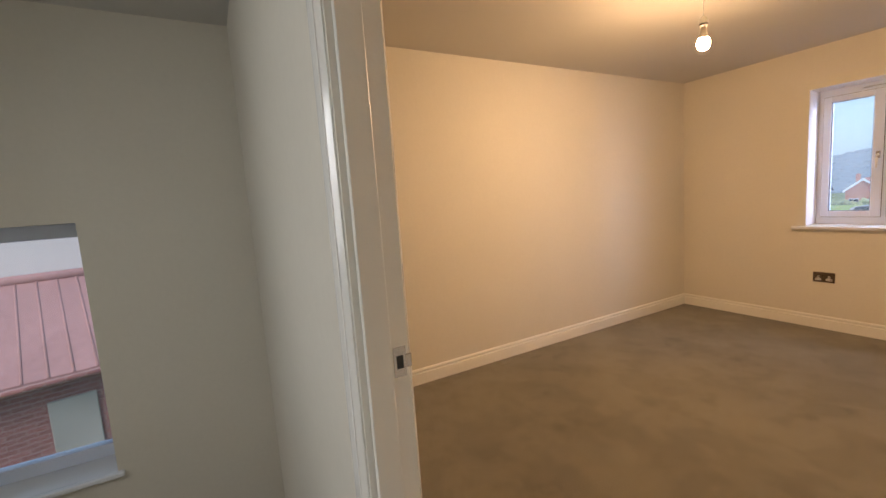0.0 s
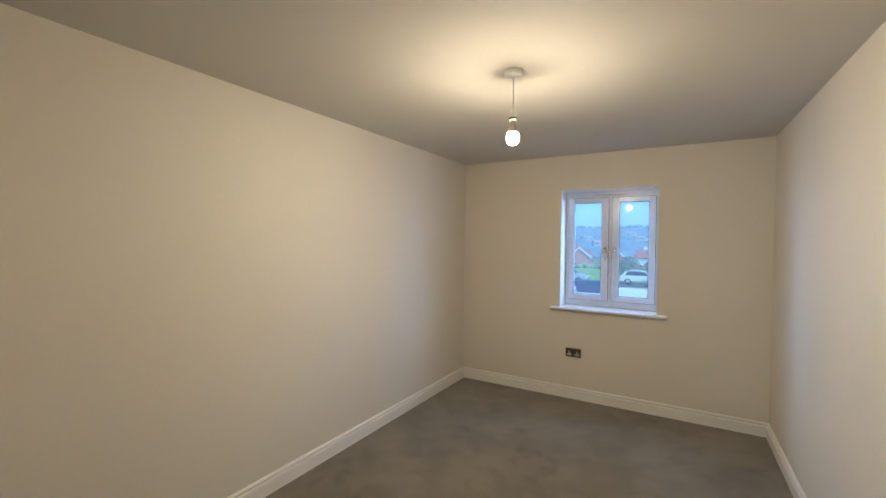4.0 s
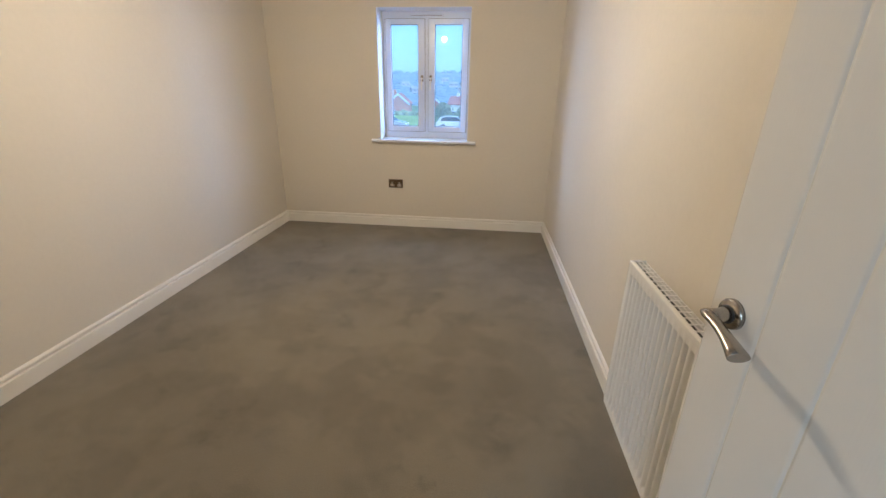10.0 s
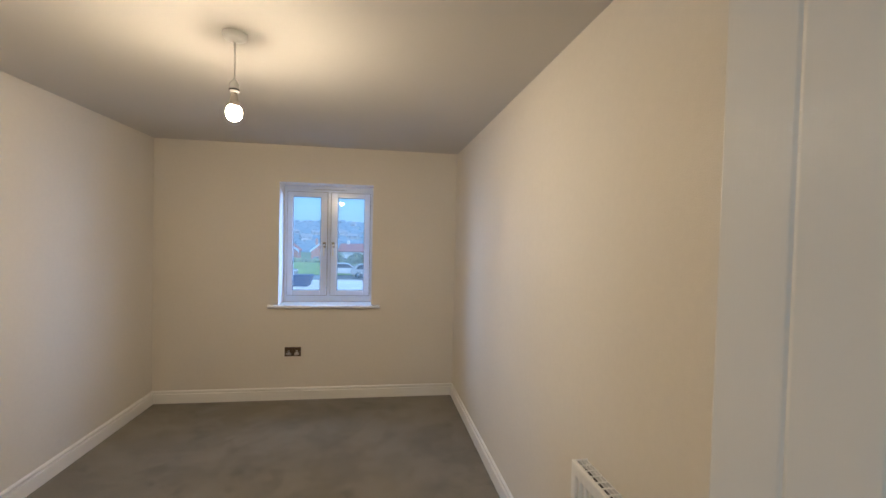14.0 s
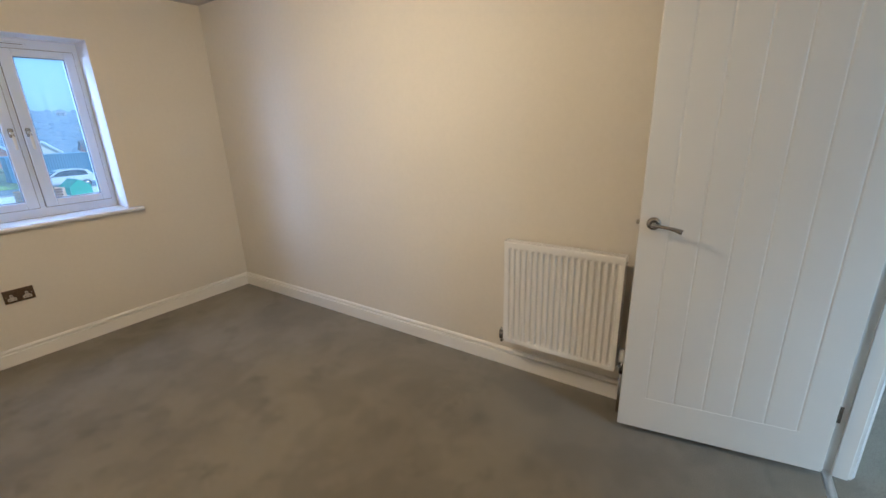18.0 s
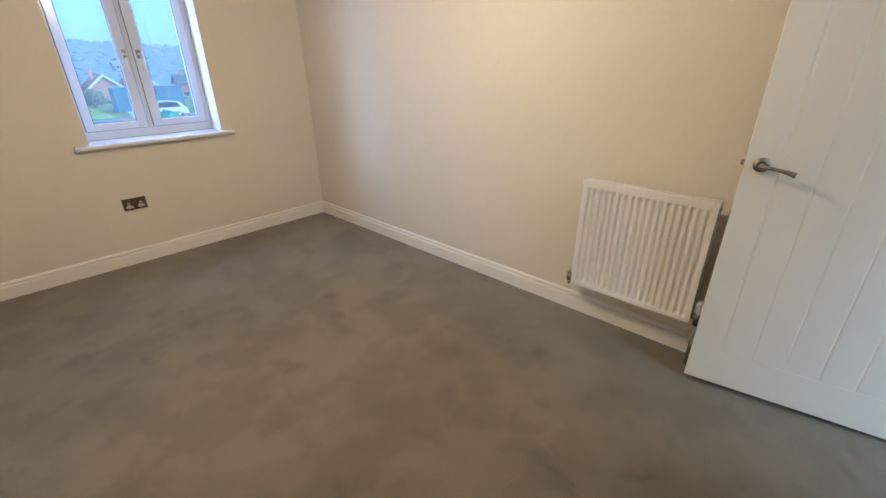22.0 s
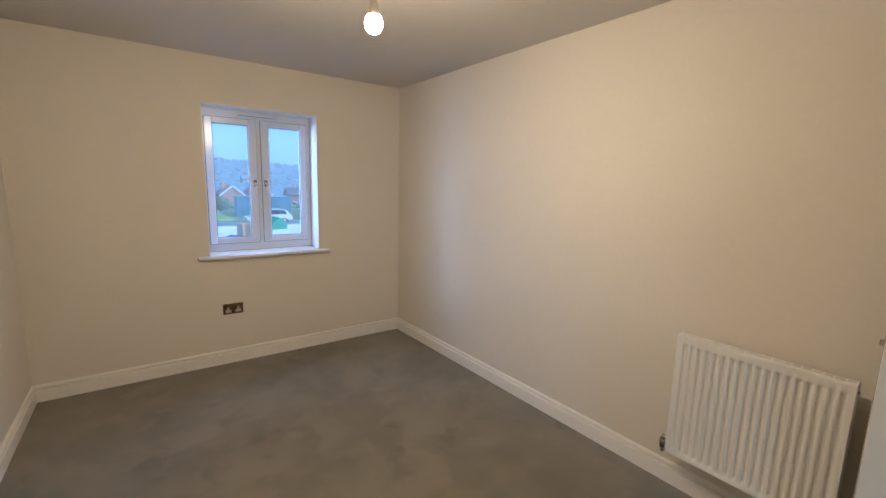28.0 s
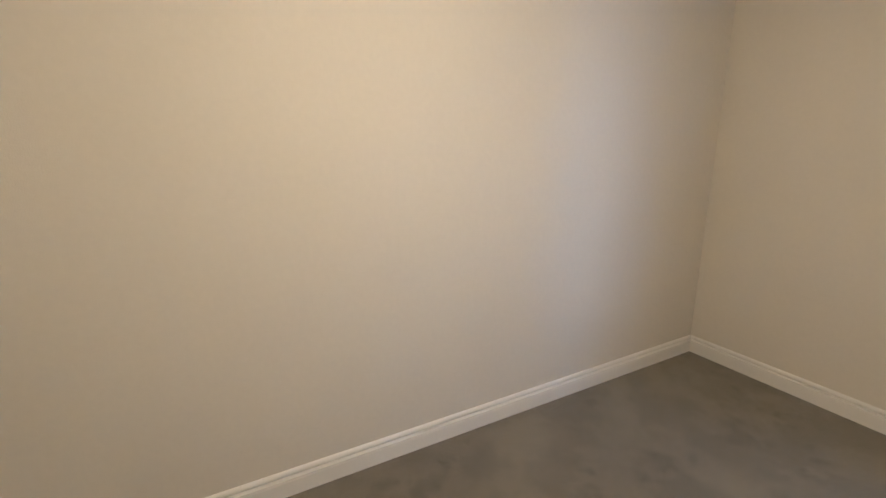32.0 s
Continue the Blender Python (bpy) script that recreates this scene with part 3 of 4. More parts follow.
sl = thing("window_sill", pose(0, 0, 0), "white gloss painted window board with a rounded nose", "window sill", kind="structure")
nose = [(0.0, 0.883)] + [(-0.038 - 0.0145 * math.cos(a), 0.8685 + 0.0145 * math.sin(a)) for a in [math.radians(80 - 16 * k) for k in range(11)]] + [(0.0, 0.854)]
bm = prism(nose, (0.976, 0, 0), (1.985, 0, 0), (0, 1, 0), (0, 0, 1))
part("nosing", bm, SILL, sl)
part("board", box(WX0, WX1, -0.01, 0.22, 0.860, WZ0 - 0.0002), SILL, sl)
casement_window("window_2", pose(-0.20, V0, VZ0, 0, 0, 90), V1 - V0, VZ1 - VZ0, 0, "white upvc stair window with clear panes")
setting("window_sill_landing", box(0.0005, 0.035, V0 - 0.04, V1 + 0.03, VZ0 - 0.028, VZ0 - 0.001, 0.006, bm=box(-0.205, 0.0, V0, V1, VZ0 - 0.0295, VZ0 - 0.002)), SILL, "white gloss painted sill of the stair window", "window sill")
# two unseen windows, added as openings for the bathroom and landing fill lamps
casement_window("added_window_3", pose(4.75, LS - 0.02, 0.9, 0, 0, 180) @ pose(-1.0, 0, 0), 1.0, 1.15, 2, "unseen white upvc window added to the bathroom")
casement_window("added_window_4", pose(1.32, LS - 0.02, 0.9, 0, 0, 180) @ pose(-0.66, 0, 0), 0.66, 1.15, 2, "unseen white upvc window added to the landing")

# ---- doorway ----
dframe = thing("door_frame", pose(0, 0, 0), "white painted door lining with stops and architraves", "door frame", kind="structure")
part("lining", box(JX - 0.025, JX, HY, SY, 0, 2.0), TRIM, dframe)
part("lining", box(JE, JE + 0.027, HE, SE - 0.001, 0, 2.0), TRIM, dframe)
part("lining_head", prism([(JX - 0.025, HY), (JE + 0.027, HE), (JE + 0.027, SE), (JX - 0.025, SY)], (0, 0, 2.0), (0, 0, 2.0248), (1, 0, 0), (0, 1, 0)), TRIM, dframe)
part("stop", box(JX, JX + 0.013, HY + 0.012, SY - 0.038, 0, 1.987, 0.002), TRIM, dframe)
part("stop", box(JE - 0.013, JE, HE + 0.012, SE - 0.038, 0, 1.987, 0.002), TRIM, dframe)
part("stop_head", prism([(JX, HY + 0.012), (JE, HE + 0.012), (JE, SE - 0.038), (JX, SY - 0.038)], (0, 0, 1.987), (0, 0, 1.9999), (1, 0, 0), (0, 1, 0)), TRIM, dframe)
ARCH = [(0, 0), (0, 0.0035), (0.002, 0.004), (0.0142, 0.012), (0.0146, 0.0135), (0.018, 0.0145), (0.05, 0.0145), (0.056, 0.0135), (0.062, 0.010), (0.065, 0.008), (0.065, 0)]
for x, y, sgn in ((JX - 0.006, HY, -1), (JE + 0.006, HE, 1)):
    part("architrave", prism(ARCH, (x, y, 0), (x, y, 2.07), (sgn, 0, 0), (0, -1, 0)), GLOSSTRIM, dframe)
part("architrave_head", prism(ARCH, (JX - 0.071, HY, 2.005), (JE + 0.071, HE, 2.005), (0, 0, 1), (0, -1, 0)), GLOSSTRIM, dframe)
part("architrave", prism(ARCH, (JX - 0.006, SY, 0), (JX - 0.006, SY, 2.07), (-1, 0, 0), (0, 1, 0)), GLOSSTRIM, dframe)
part("architrave_head", prism(ARCH, (JX - 0.071, SY, 2.005), (JE, SE, 2.005), (0, 0, 1), (0, 1, 0)), GLOSSTRIM, dframe)
KY, KZ = SY - 0.019, 1.015
keep = part("strike_plate", box(JX - 0.001, JX + 0.0015, KY - 0.013, KY + 0.013, KZ - 0.03, KZ + 0.03, 0.0006), STEEL, dframe, "satin nickel strike plate")
part("latch_hole", box(JX + 0.0012, JX + 0.002, KY - 0.007, KY + 0.007, KZ - 0.013, KZ + 0.013), BLACK, keep)
part("strike_lip", box(JX - 0.001, JX + 0.003, KY + 0.012, KY + 0.024, KZ - 0.013, KZ + 0.013, 0.001), STEEL, keep)
bar = setting("threshold_bar", prism([(0, 0), (0.034, 0), (0.030, 0.004), (0.022, 0.006), (0.012, 0.006), (0.004, 0.004)], (JX, -4.200, 0), (JE, -4.176, 0), (0, 1, 0), (0, 0, 1)), ALU, "silver metal carpet threshold bar in the doorway", "threshold")

# the open door: local x from hinge to free edge, y towards the room, z up
LW, LH, LT = 0.762, 1.966, 0.035
door = thing("door_1", pose(2.666, -4.133, 0.034, 0, 0, 100.1), "white cottage style door with vertical grooves, standing open", "door", kind="structure")
SK, ST = 0.008, 0.108        # skin over the core; width of the stiles
VEE = [(0.0, -0.0024), (0.0009, -0.0021), (0.0030, -0.0011), (0.0048, -0.0004), (0.0062, -0.0002)]   # half of a soft groove


def stile(x0, x1):
    """Upright of the door's face, its outer edge eased."""
    o, d = (x0, 1) if x0 == 0 else (x1, -1)
    i = x1 if x0 == 0 else x0
    return prism([(o, -SK - 0.001), (i, -SK - 0.001), (i, 0.0), (o + d * 0.0034, 0.0), (o + d * 0.001, -0.001), (o, -0.0034)], (0, 0, 0), (0, 0, LH), (1, 0, 0), (0, 1, 0))


def rail(z0, z1, z2):
    """Cross piece of the door's face from z0 to z1, sloping back to the panel at z2."""
    d = 1 if z2 > z1 else -1
    return prism([(-SK - 0.001, z0), (0.0, z0), (0.0, z1), (-0.0010, z1 + d * 0.0035), (-0.0028, z2), (-SK - 0.001, z2)], (ST - 0.0062, 0, 0), (LW - ST + 0.0062, 0, 0), (0, 1, 0), (0, 0, 1))


part("core", box(0.0, LW, -LT, -SK, 0, LH, 0.001), DOOR, door)
part("stile", stile(0, ST - 0.0062), DOOR, door)
part("stile", stile(LW - ST + 0.0062, LW), DOOR, door)
part("bottom_rail", rail(0.0, 0.160, 0.165), DOOR, door)
part("top_rail", rail(LH, LH - 0.115, LH - 0.121), DOOR, door)
pw = (LW - 2 * ST) / 5
for k in range(5):
    x0, x1 = ST + k * pw, ST + (k + 1) * pw
    face = [(x0 + a, b) for a, b in VEE] + [(x1 - a, b) for a, b in VEE[::-1]]
    if k == 0:
        face = [(x0 - a, b) for a, b in VEE[:0:-1]] + face
    if k == 4:
        face = face + [(x1 + a, b) for a, b in VEE[1:]]
    part("plank", prism([(face[0][0], -SK - 0.002)] + face + [(face[-1][0], -SK - 0.002)], (0, 0, 0.1652), (0, 0, LH - 0.1212), (1, 0, 0), (0, 1, 0)), DOOR, door)
hw = thing("door_handle", pose(0, 0, 0), "dark brushed nickel lever handle on a round rose", "door handle")
hw.parent = door
del hw["category"]
HU, HZ = LW - 0.052, 0.977
rose_m = pose(HU, 0, HZ, -90, 0, 0)
part("rose", lathe([(0, 0), (0.026, 0), (0.026, 0.006), (0.024, 0.009), (0.012, 0.010), (0, 0.010)], 32, rose_m), HANDLE, hw)
part("collar_ring", lathe([(0, 0.0095), (0.0155, 0.0095), (0.0155, 0.0125), (0, 0.0125)], 24, rose_m), BLACK, hw, "dark ring at the neck")
part("neck", tube([(HU, 0.011, HZ), (HU, 0.018, HZ), (HU, 0.028, HZ), (HU, 0.040, HZ), (HU, 0.047, HZ)], [0.0135, 0.0125, 0.0105, 0.0105, 0.008]), HANDLE, hw)
lev = [(HU + 0.011, 0.040, HZ), (HU, 0.042, HZ), (HU - 0.02, 0.045, HZ - 0.001), (HU - 0.042, 0.050, HZ - 0.003), (HU - 0.065, 0.055, HZ - 0.006), (HU - 0.086, 0.059, HZ - 0.011), (HU - 0.098, 0.061, HZ - 0.015)]
part("lever", tube(lev, [0.0095, 0.0120, 0.0105, 0.0098, 0.0115, 0.0145, 0.0165], 18, 0.64), HANDLE, hw)
part("back_rose", lathe([(0, 0), (0.026, 0), (0.026, 0.006), (0.012, 0.009), (0, 0.009)], 24, pose(HU, -LT, HZ, 90, 0, 0)), HANDLE, hw)
part("latch_bolt", box(LW - 0.002, LW + 0.011, -0.024, -0.012, HZ - 0.009, HZ + 0.009, 0.002), STEEL, door, "nickel latch bolt")
for hz in (0.265, 0.99, 1.72):
    hg = part("hinge", lathe([(0, -0.05), (0.0055, -0.05), (0.0055, 0.05), (0, 0.05)], 12, pose(-0.004, -LT - 0.003, hz - 0.02)), HANDLE, door, "dark nickel butt hinge")
    part("hinge_leaf", box(-0.0022, -0.0005, -LT + 0.001, -0.007, hz - 0.07, hz + 0.03), HANDLE, hg)
    part("hinge_plate", box(JE - 0.002, JE + 0.001, SE - 0.022, SE - 0.002, hz - 0.024, hz + 0.052, 0.0004), HANDLE, dframe, "dark nickel hinge plate let into the lining")

# ---- radiator ----
RX, RY0, RY1, RZ0, RZ1 = 2.628, -3.328, -2.742, 0.238, 0.822
rad = thing("radiator", pose(RX - 0.003, RY0, RZ0, 0, 0, 1.1), "white fluted panel radiator with a slotted top grille, on the wall", "radiator")
rw, rh = RY1 - RY0, RZ1 - RZ0
bm = bmesh.new()
nf = 18
mar = 0.014
pitch = (rw - 2 * mar) / nf
us = [(0.0, 1.0), (mar * 0.6, 1.0)]
for k in range(nf):
    # a broad rounded rib, then a narrow pressed channel
    for q, a in ((0.02, 0.97), (0.08, 0.82), (0.14, 0.45), (0.20, 0.08), (0.27, 0.0), (0.54, 0.0), (0.61, 0.08), (0.67, 0.45), (0.73, 0.82), (0.81, 0.97)):
        us.append((mar + pitch * (k + q), a))
us += [(rw - mar, 1.0), (rw, 1.0)]
zs = [(0, 0), (0.020, 0), (0.026, 0.25), (0.031, 0.75), (0.038, 1), (rh - 0.050, 1), (rh - 0.043, 0.75), (rh - 0.038, 0.25), (rh - 0.034, 0), (rh, 0)]
grid = [[bm.verts.new((0.0125 * (1 - a) * b, u, z)) for u, a in us] for z, b in zs]
for i in range(len(zs) - 1):
    for j in range(len(us) - 1):
        bm.faces.new((grid[i][j], grid[i + 1][j], grid[i + 1][j + 1], grid[i][j + 1])).smooth = True
bmesh.ops.recalc_face_normals(bm, faces=bm.faces[:])
if bm.faces[0].normal.x > 0:
    bmesh.ops.reverse_faces(bm, faces=bm.faces[:])
part("front_panel", bm, RADPAINT, rad)
part("back_panel", box(0.0140, 0.0165, 0.004, rw - 0.004, 0.006, rh - 0.006, 0.002), RADPAINT, rad)
for y in (-0.004, rw):
    b = box(-0.001, 0.054, y, y + 0.004, 0.012, rh + 0.003, 0.0015)
    part("side_panel", b, RADPAINT, rad)
part("top_edge", box(-0.0012, 0.012, -0.003, rw + 0.003, rh - 0.014, rh + 0.002, 0.004, seg=2), RADPAINT, rad)
bm = bmesh.new()
for x in (0.012, 0.0245, 0.037, 0.0495):
    box(x - 0.0010, x + 0.0010, 0, rw, rh - 0.0015, rh + 0.001, bm=bm)
for k in range(20):
    y = rw * k / 19
    box(0.012, 0.0495, max(y - 0.0026, 0), min(y + 0.0026, rw), rh - 0.0015, rh + 0.0007, bm=bm)
part("grille", bm, RADPAINT, rad, "white slotted top grille")
bm = bmesh.new()
for k in range(20):
    y = 0.02 + (rw - 0.04) * k / 19
    box(0.018, 0.046, y - 0.0012, y + 0.0012, 0.05, rh - 0.07, bm=bm)
part("convector_fins", bm, RADPAINT, rad)
part("rear_panel", box(0.0515, 0.0545, 0.002, rw - 0.002, 0.02, rh - 0.004), RADPAINT, rad)
# black sheet added below the slots to paint the shade inside
part("shade_plate", box(0.017, 0.0510, 0.003, rw - 0.003, rh - 0.036, rh - 0.030), BLACK, rad, "black plate standing in for the shade under the grille")
for y in (0.12, rw - 0.12):
    part("bracket", box(0.050, east(-3) - RX - 0.012, y - 0.015, y + 0.015, 0.08, rh - 0.1, 0.002), RADPAINT, rad)
part("bleed_plug", lathe([(0, 0), (0.007, 0), (0.007, 0.006), (0, 0.006)], 8, pose(0.022, -0.004, rh - 0.03, 90, 0, 0)), CHROME, rad)
lock = part("lockshield_valve", tube([(0.028, rw + 0.001, 0.03), (0.028, rw + 0.028, 0.03)], 0.010), HANDLE, rad, "dark chrome lockshield valve")
part("valve_body", tube([(0.028, rw + 0.028, 0.0), (0.028, rw + 0.028, 0.045)], 0.013), HANDLE, lock)
part("valve_cap", tube([(0.028, rw + 0.028, 0.043), (0.028, rw + 0.028, 0.052), (0.028, rw + 0.028, 0.066)], [0.009, 0.0075, 0.0055]), CHROME, lock)
part("pipe", tube([(0.028, rw + 0.028, 0.0), (0.030, rw + 0.028, -0.02), (east(-3) - RX, rw + 0.028, -0.024)], 0.0075), CHROME, lock)
trv = part("thermostatic_valve", tube([(0.028, -0.001, 0.03), (0.028, -0.030, 0.03)], 0.011), CHROME, rad, "chrome thermostatic valve with a white head")
part("valve_body", tube([(0.028, -0.030, -0.01), (0.028, -0.030, 0.05)], 0.013), HANDLE, trv)
part("valve_head", lathe([(0, 0.05), (0.014, 0.05), (0.019, 0.06), (0.019, 0.105), (0.015, 0.115), (0, 0.116)], 18, pose(0.028, -0.030, 0)), WHITEPL, trv, "white plastic thermostat head")
part("pipe", tube([(0.028, -0.030, -0.01), (0.028, -0.030, -RZ0 + 0.002)], 0.0075), CHROME, trv)


# ---- sockets ----
def socket(m, name="double_socket"):
    """Double outlet: local x across, z up, y out of the wall."""
    s = thing(name, m, "dark nickel double power socket with pale inserts on the wall", "power socket", "sockets")
    part("plate", box(-0.073, 0.073, 0, 0.007, -0.043, 0.043, 0.003, seg=2), NICKEL, s)
    for c in (-0.036, 0.036):
        ins = part("insert", prism([(c - 0.021, -0.029), (c + 0.021, -0.029), (c + 0.021, -0.012), (c + 0.008, -0.006), (c + 0.007, 0.013), (c - 0.007, 0.013), (c - 0.008, -0.006), (c - 0.021, -0.012)], (0, 0.0066, 0), (0, 0.009, 0), (1, 0, 0), (0, 0, 1)), BEIGEPL, s, "pale outlet insert")
        for q in ((c - 0.0022, c + 0.0022, -0.003, 0.007), (c - 0.0145, c - 0.0085, -0.0215, -0.017), (c + 0.0085, c + 0.0145, -0.0215, -0.017)):
            part("pin_hole", box(q[0], q[1], 0.0088, 0.0096, q[2], q[3]), BLACK, ins)
        sw = c * 0.42
        part("rocker", box(sw - 0.008, sw + 0.008, 0.0068, 0.0105, 0.016, 0.034, 0.0015), NICKEL, s, "dark rocker switch")
    for c in (-0.06, 0.06):
        part("screw", lathe([(0, 0), (0.0032, 0), (0.0028, 0.0015), (0, 0.0018)], 10, pose(c, 0.0068, 0.0, -90, 0, 0)), STEEL, s)
    return s


socket(pose(1.195, 0, 0.446, 0, 0, 180))
socket(pose(1.685, SY, 0.470, 0, 0, 0))

# ---- pendant lamp ----
PX, PY = 1.376, -2.146
lamp = thing("pendant_lamp", pose(PX, PY, H), "bare lit bulb on a white cord under a ceiling rose", "ceiling lamp")
part("ceiling_rose", lathe([(0, 0), (0.046, 0), (0.047, -0.006), (0.044, -0.020), (0.034, -0.027), (0.008, -0.029), (0.006, -0.036), (0, -0.036)], 32), WHITEPL, lamp)
part("cord", tube([(0, 0, -0.034), (0.001, 0, -0.12), (0.0005, 0, -0.190)], 0.0032, 8), WHITEPL, lamp)
part("lamp_holder", lathe([(0, -0.185), (0.007, -0.187), (0.012, -0.198), (0.019, -0.204), (0.019, -0.224), (0.0175, -0.228), (0.0175, -0.242), (0, -0.242)], 24), WHITEPL, lamp)
part("holder_ring", lathe([(0.0, -0.2265), (0.0200, -0.2265), (0.0200, -0.2325), (0.0, -0.2325)], 24), BLACK, lamp, "dark ring of the lamp holder")
part("bulb_collar", lathe([(0, -0.2421), (0.013, -0.2422), (0.0135, -0.254), (0.016, -0.268), (0.0205, -0.288), (0.0245, -0.2990), (0, -0.2991)], 24), BEIGEPL, lamp, "pale plastic collar of the bulb")
part("bulb_shoulder", lathe([(0, -0.2992), (0.0246, -0.2993), (0.0278, -0.3055), (0.0298, -0.3125), (0.0305, -0.3215)], 28), BULB_TOP, lamp, "lit frosted shoulder of the bulb")
part("bulb", lathe([(0.0305, -0.3216), (0.0298, -0.330), (0.0265, -0.341), (0.0195, -0.350), (0.0095, -0.3555), (0, -0.3565)], 28), BULB, lamp, "lit frosted dome of the bulb")

# ---- bathroom end ----
bx = thing("boxed_ledge", pose(BX, HY, 0), "white boxed-in ledge along the bathroom wall", "ledge")
part("box", box(-0.12, -0.001, LS - HY + 0.01, -0.005, 0.0, 0.60, 0.003), TRIM, bx)
part("top", box(-0.14, -0.001, LS - HY + 0.01, -0.005, 0.602, 0.63, 0.004), TRIM, bx)
tl = thing("wall_tiles", pose(BX, HY, 0), "dark slate coloured wall tiles with thin grout lines", "wall tiles", kind="structure")
part("grout", box(-0.008, -0.0005, LS - HY + 0.01, -0.005, 0.631, 2.2), GROUT, tl)
tile_mesh = None
for r in range(8):
    for c in range(5):
        if tile_mesh is None:
            b = box(-0.014, -0.006, -0.392, 0, 0, 0.192, 0.002)
            first = part("tile", b, TILE_D, tl)
            tile_mesh = first.data
            ob = first
        else:
            ob = new("tile", tile_mesh)
            ob.parent = tl
        ob.location = (0, -0.01 - c * 0.4, 0.635 + r * 0.196)
setting("threshold_bar_bathroom", box(TX - 0.02, TX + 0.02, -5.22, -4.42, 0, 0.006, 0.002), ALU, "silver threshold bar at the bathroom", "threshold")

# ---- outdoors ----
def smooth01(t):
    t = min(max(t, 0.0), 1.0)
    return t * t * (3 - 2 * t)


def land(x, y):
    """Height of the ground: level by the house, a dip, then a long hill."""
    z = -2.9 - 3.4 * smooth01((y - 58) / 60)
    z += 33 * smooth01((y - 190) / 720) * (1 + 0.10 * math.sin(x / 150 + 0.6) + 0.05 * math.sin(x / 47))
    return z


xs = [-3000, -1500] + [-900 + 45 * i for i in range(41)] + [1500, 3000]
ys = [-3000, -600, -40, 0, 20, 40, 58] + [66 + 8 * i for i in range(9)] + [160 + 30 * i for i in range(28)] + [1400, 2500, 4500]
bm = bmesh.new()
gv = [[bm.verts.new((x, y, land(x, y))) for x in xs] for y in ys]
for i in range(len(ys) - 1):
    for j in range(len(xs) - 1):
        bm.faces.new((gv[i][j], gv[i][j + 1], gv[i + 1][j + 1], gv[i + 1][j])).smooth = True
setting("ground", bm, GRASS, "rough green ground running up to a wooded hill", "ground")
setting("road", box(-60, 60, 26.0, 38.4, -3.2, -2.86), CONCRETE, "pale concrete road below the house", "road")
setting("parking_area", box(-60, 60, 38.6, 43.6, -3.2, -2.875), ASPHALT, "wet dark asphalt parking strip", "parking area")
bm = bmesh.new()
for k in range(66):
    box(-60 + 1.82 * k, -60 + 1.82 * k + 1.80, 38.4, 38.6, -3.2, -2.78, 0.02, bm=bm)
tagged(part("kerb", bm, KERB), "grey stone kerb along the road", "kerb", kind="stuff")
setting("lawn", box(-60, 8.5, 44.5, 66, -3.3, -2.86), LAWN, "bright mown grass field", "lawn")


def house(m, w, d, eave, ridge, wall, roof, label, far=False, gable=False):
    """Local x along the front, the front at y=0 facing -y."""
    h = thing("house", m, label, "house", "houses on the hillside" if far else "houses beyond the field")
    b = box(0, w, 0, d, 0, eave)
    if gable:
        merge(b, prism([(0, eave), (w, eave), (w / 2, ridge)], (0, 0.0, 0), (0, d, 0), (1, 0, 0), (0, 0, 1)))
        o, rise, half = 0.35, ridge - eave, w / 2
        k = rise / half
        prof = [(-o, eave - o * k), (half, ridge), (w + o, eave - o * k), (w + o, eave - o * k + 0.22), (half, ridge + 0.22), (-o, eave - o * k + 0.22)]
        rf = prism(prof, (0, -o, 0), (0, d + o, 0), (1, 0, 0), (0, 0, 1))
        barge = prism([(a, z - 0.30 if i < 3 else z + 0.02) for i, (a, z) in enumerate(prof)], (0, -o - 0.06, 0), (0, -o - 0.01, 0), (1, 0, 0), (0, 0, 1))
    else:
        merge(b, prism([(0, eave), (d, eave), (d / 2, ridge)], (0, 0, 0), (w, 0, 0), (0, 1, 0), (0, 0, 1)))
        o, rise, half = 0.35, ridge - eave, d / 2
        k = rise / half
        prof = [(-o, eave - o * k), (half, ridge), (d + o, eave - o * k), (d + o, eave - o * k + 0.22), (half, ridge + 0.22), (-o, eave - o * k + 0.22)]
        rf = prism(prof, (-o, 0, 0), (w + o, 0, 0), (0, 1, 0), (0, 0, 1))
    part("wall", b, wall, h)
    r = part("roof", rf, roof, h)
    if gable:
        part("bargeboard", barge, UPVC, r, "white bargeboard along the gable")
    part("chimney", box(w * 0.2, w * 0.2 + 0.7, d / 2 - 0.35, d / 2 + 0.35, ridge - 0.8, ridge + 1.1), wall, r)
    n = 2 if far or w < 6 else 3
    for row, z in ((0, 0.9), (1, 3.4)):
        if z + 1.2 > eave:
            continue
        for c in range(n):
            x = w * (c + 0.5) / n
            if row == 0 and c == 1:
                part("door", box(x - 0.5, x + 0.5, -0.06, 0.05, 0.05, 2.1, 0.02), NAVY, h)
                continue
            fr = part("window", box(x - 0.75, x + 0.75, -0.05, 0.05, z, z + 1.2), UPVC, h)
            if not far:
                part("pane", box(x - 0.68, x - 0.03, -0.06, 0.0, z + 0.08, z + 1.12), DARKGLASS, fr)
                part("pane", box(x + 0.03, x + 0.68, -0.06, 0.0, z + 0.08, z + 1.12), DARKGLASS, fr)
            else:
                part("pane", box(x - 0.66, x + 0.66, -0.06, 0.0, z + 0.1, z + 1.1), DARKGLASS, fr)
    return h


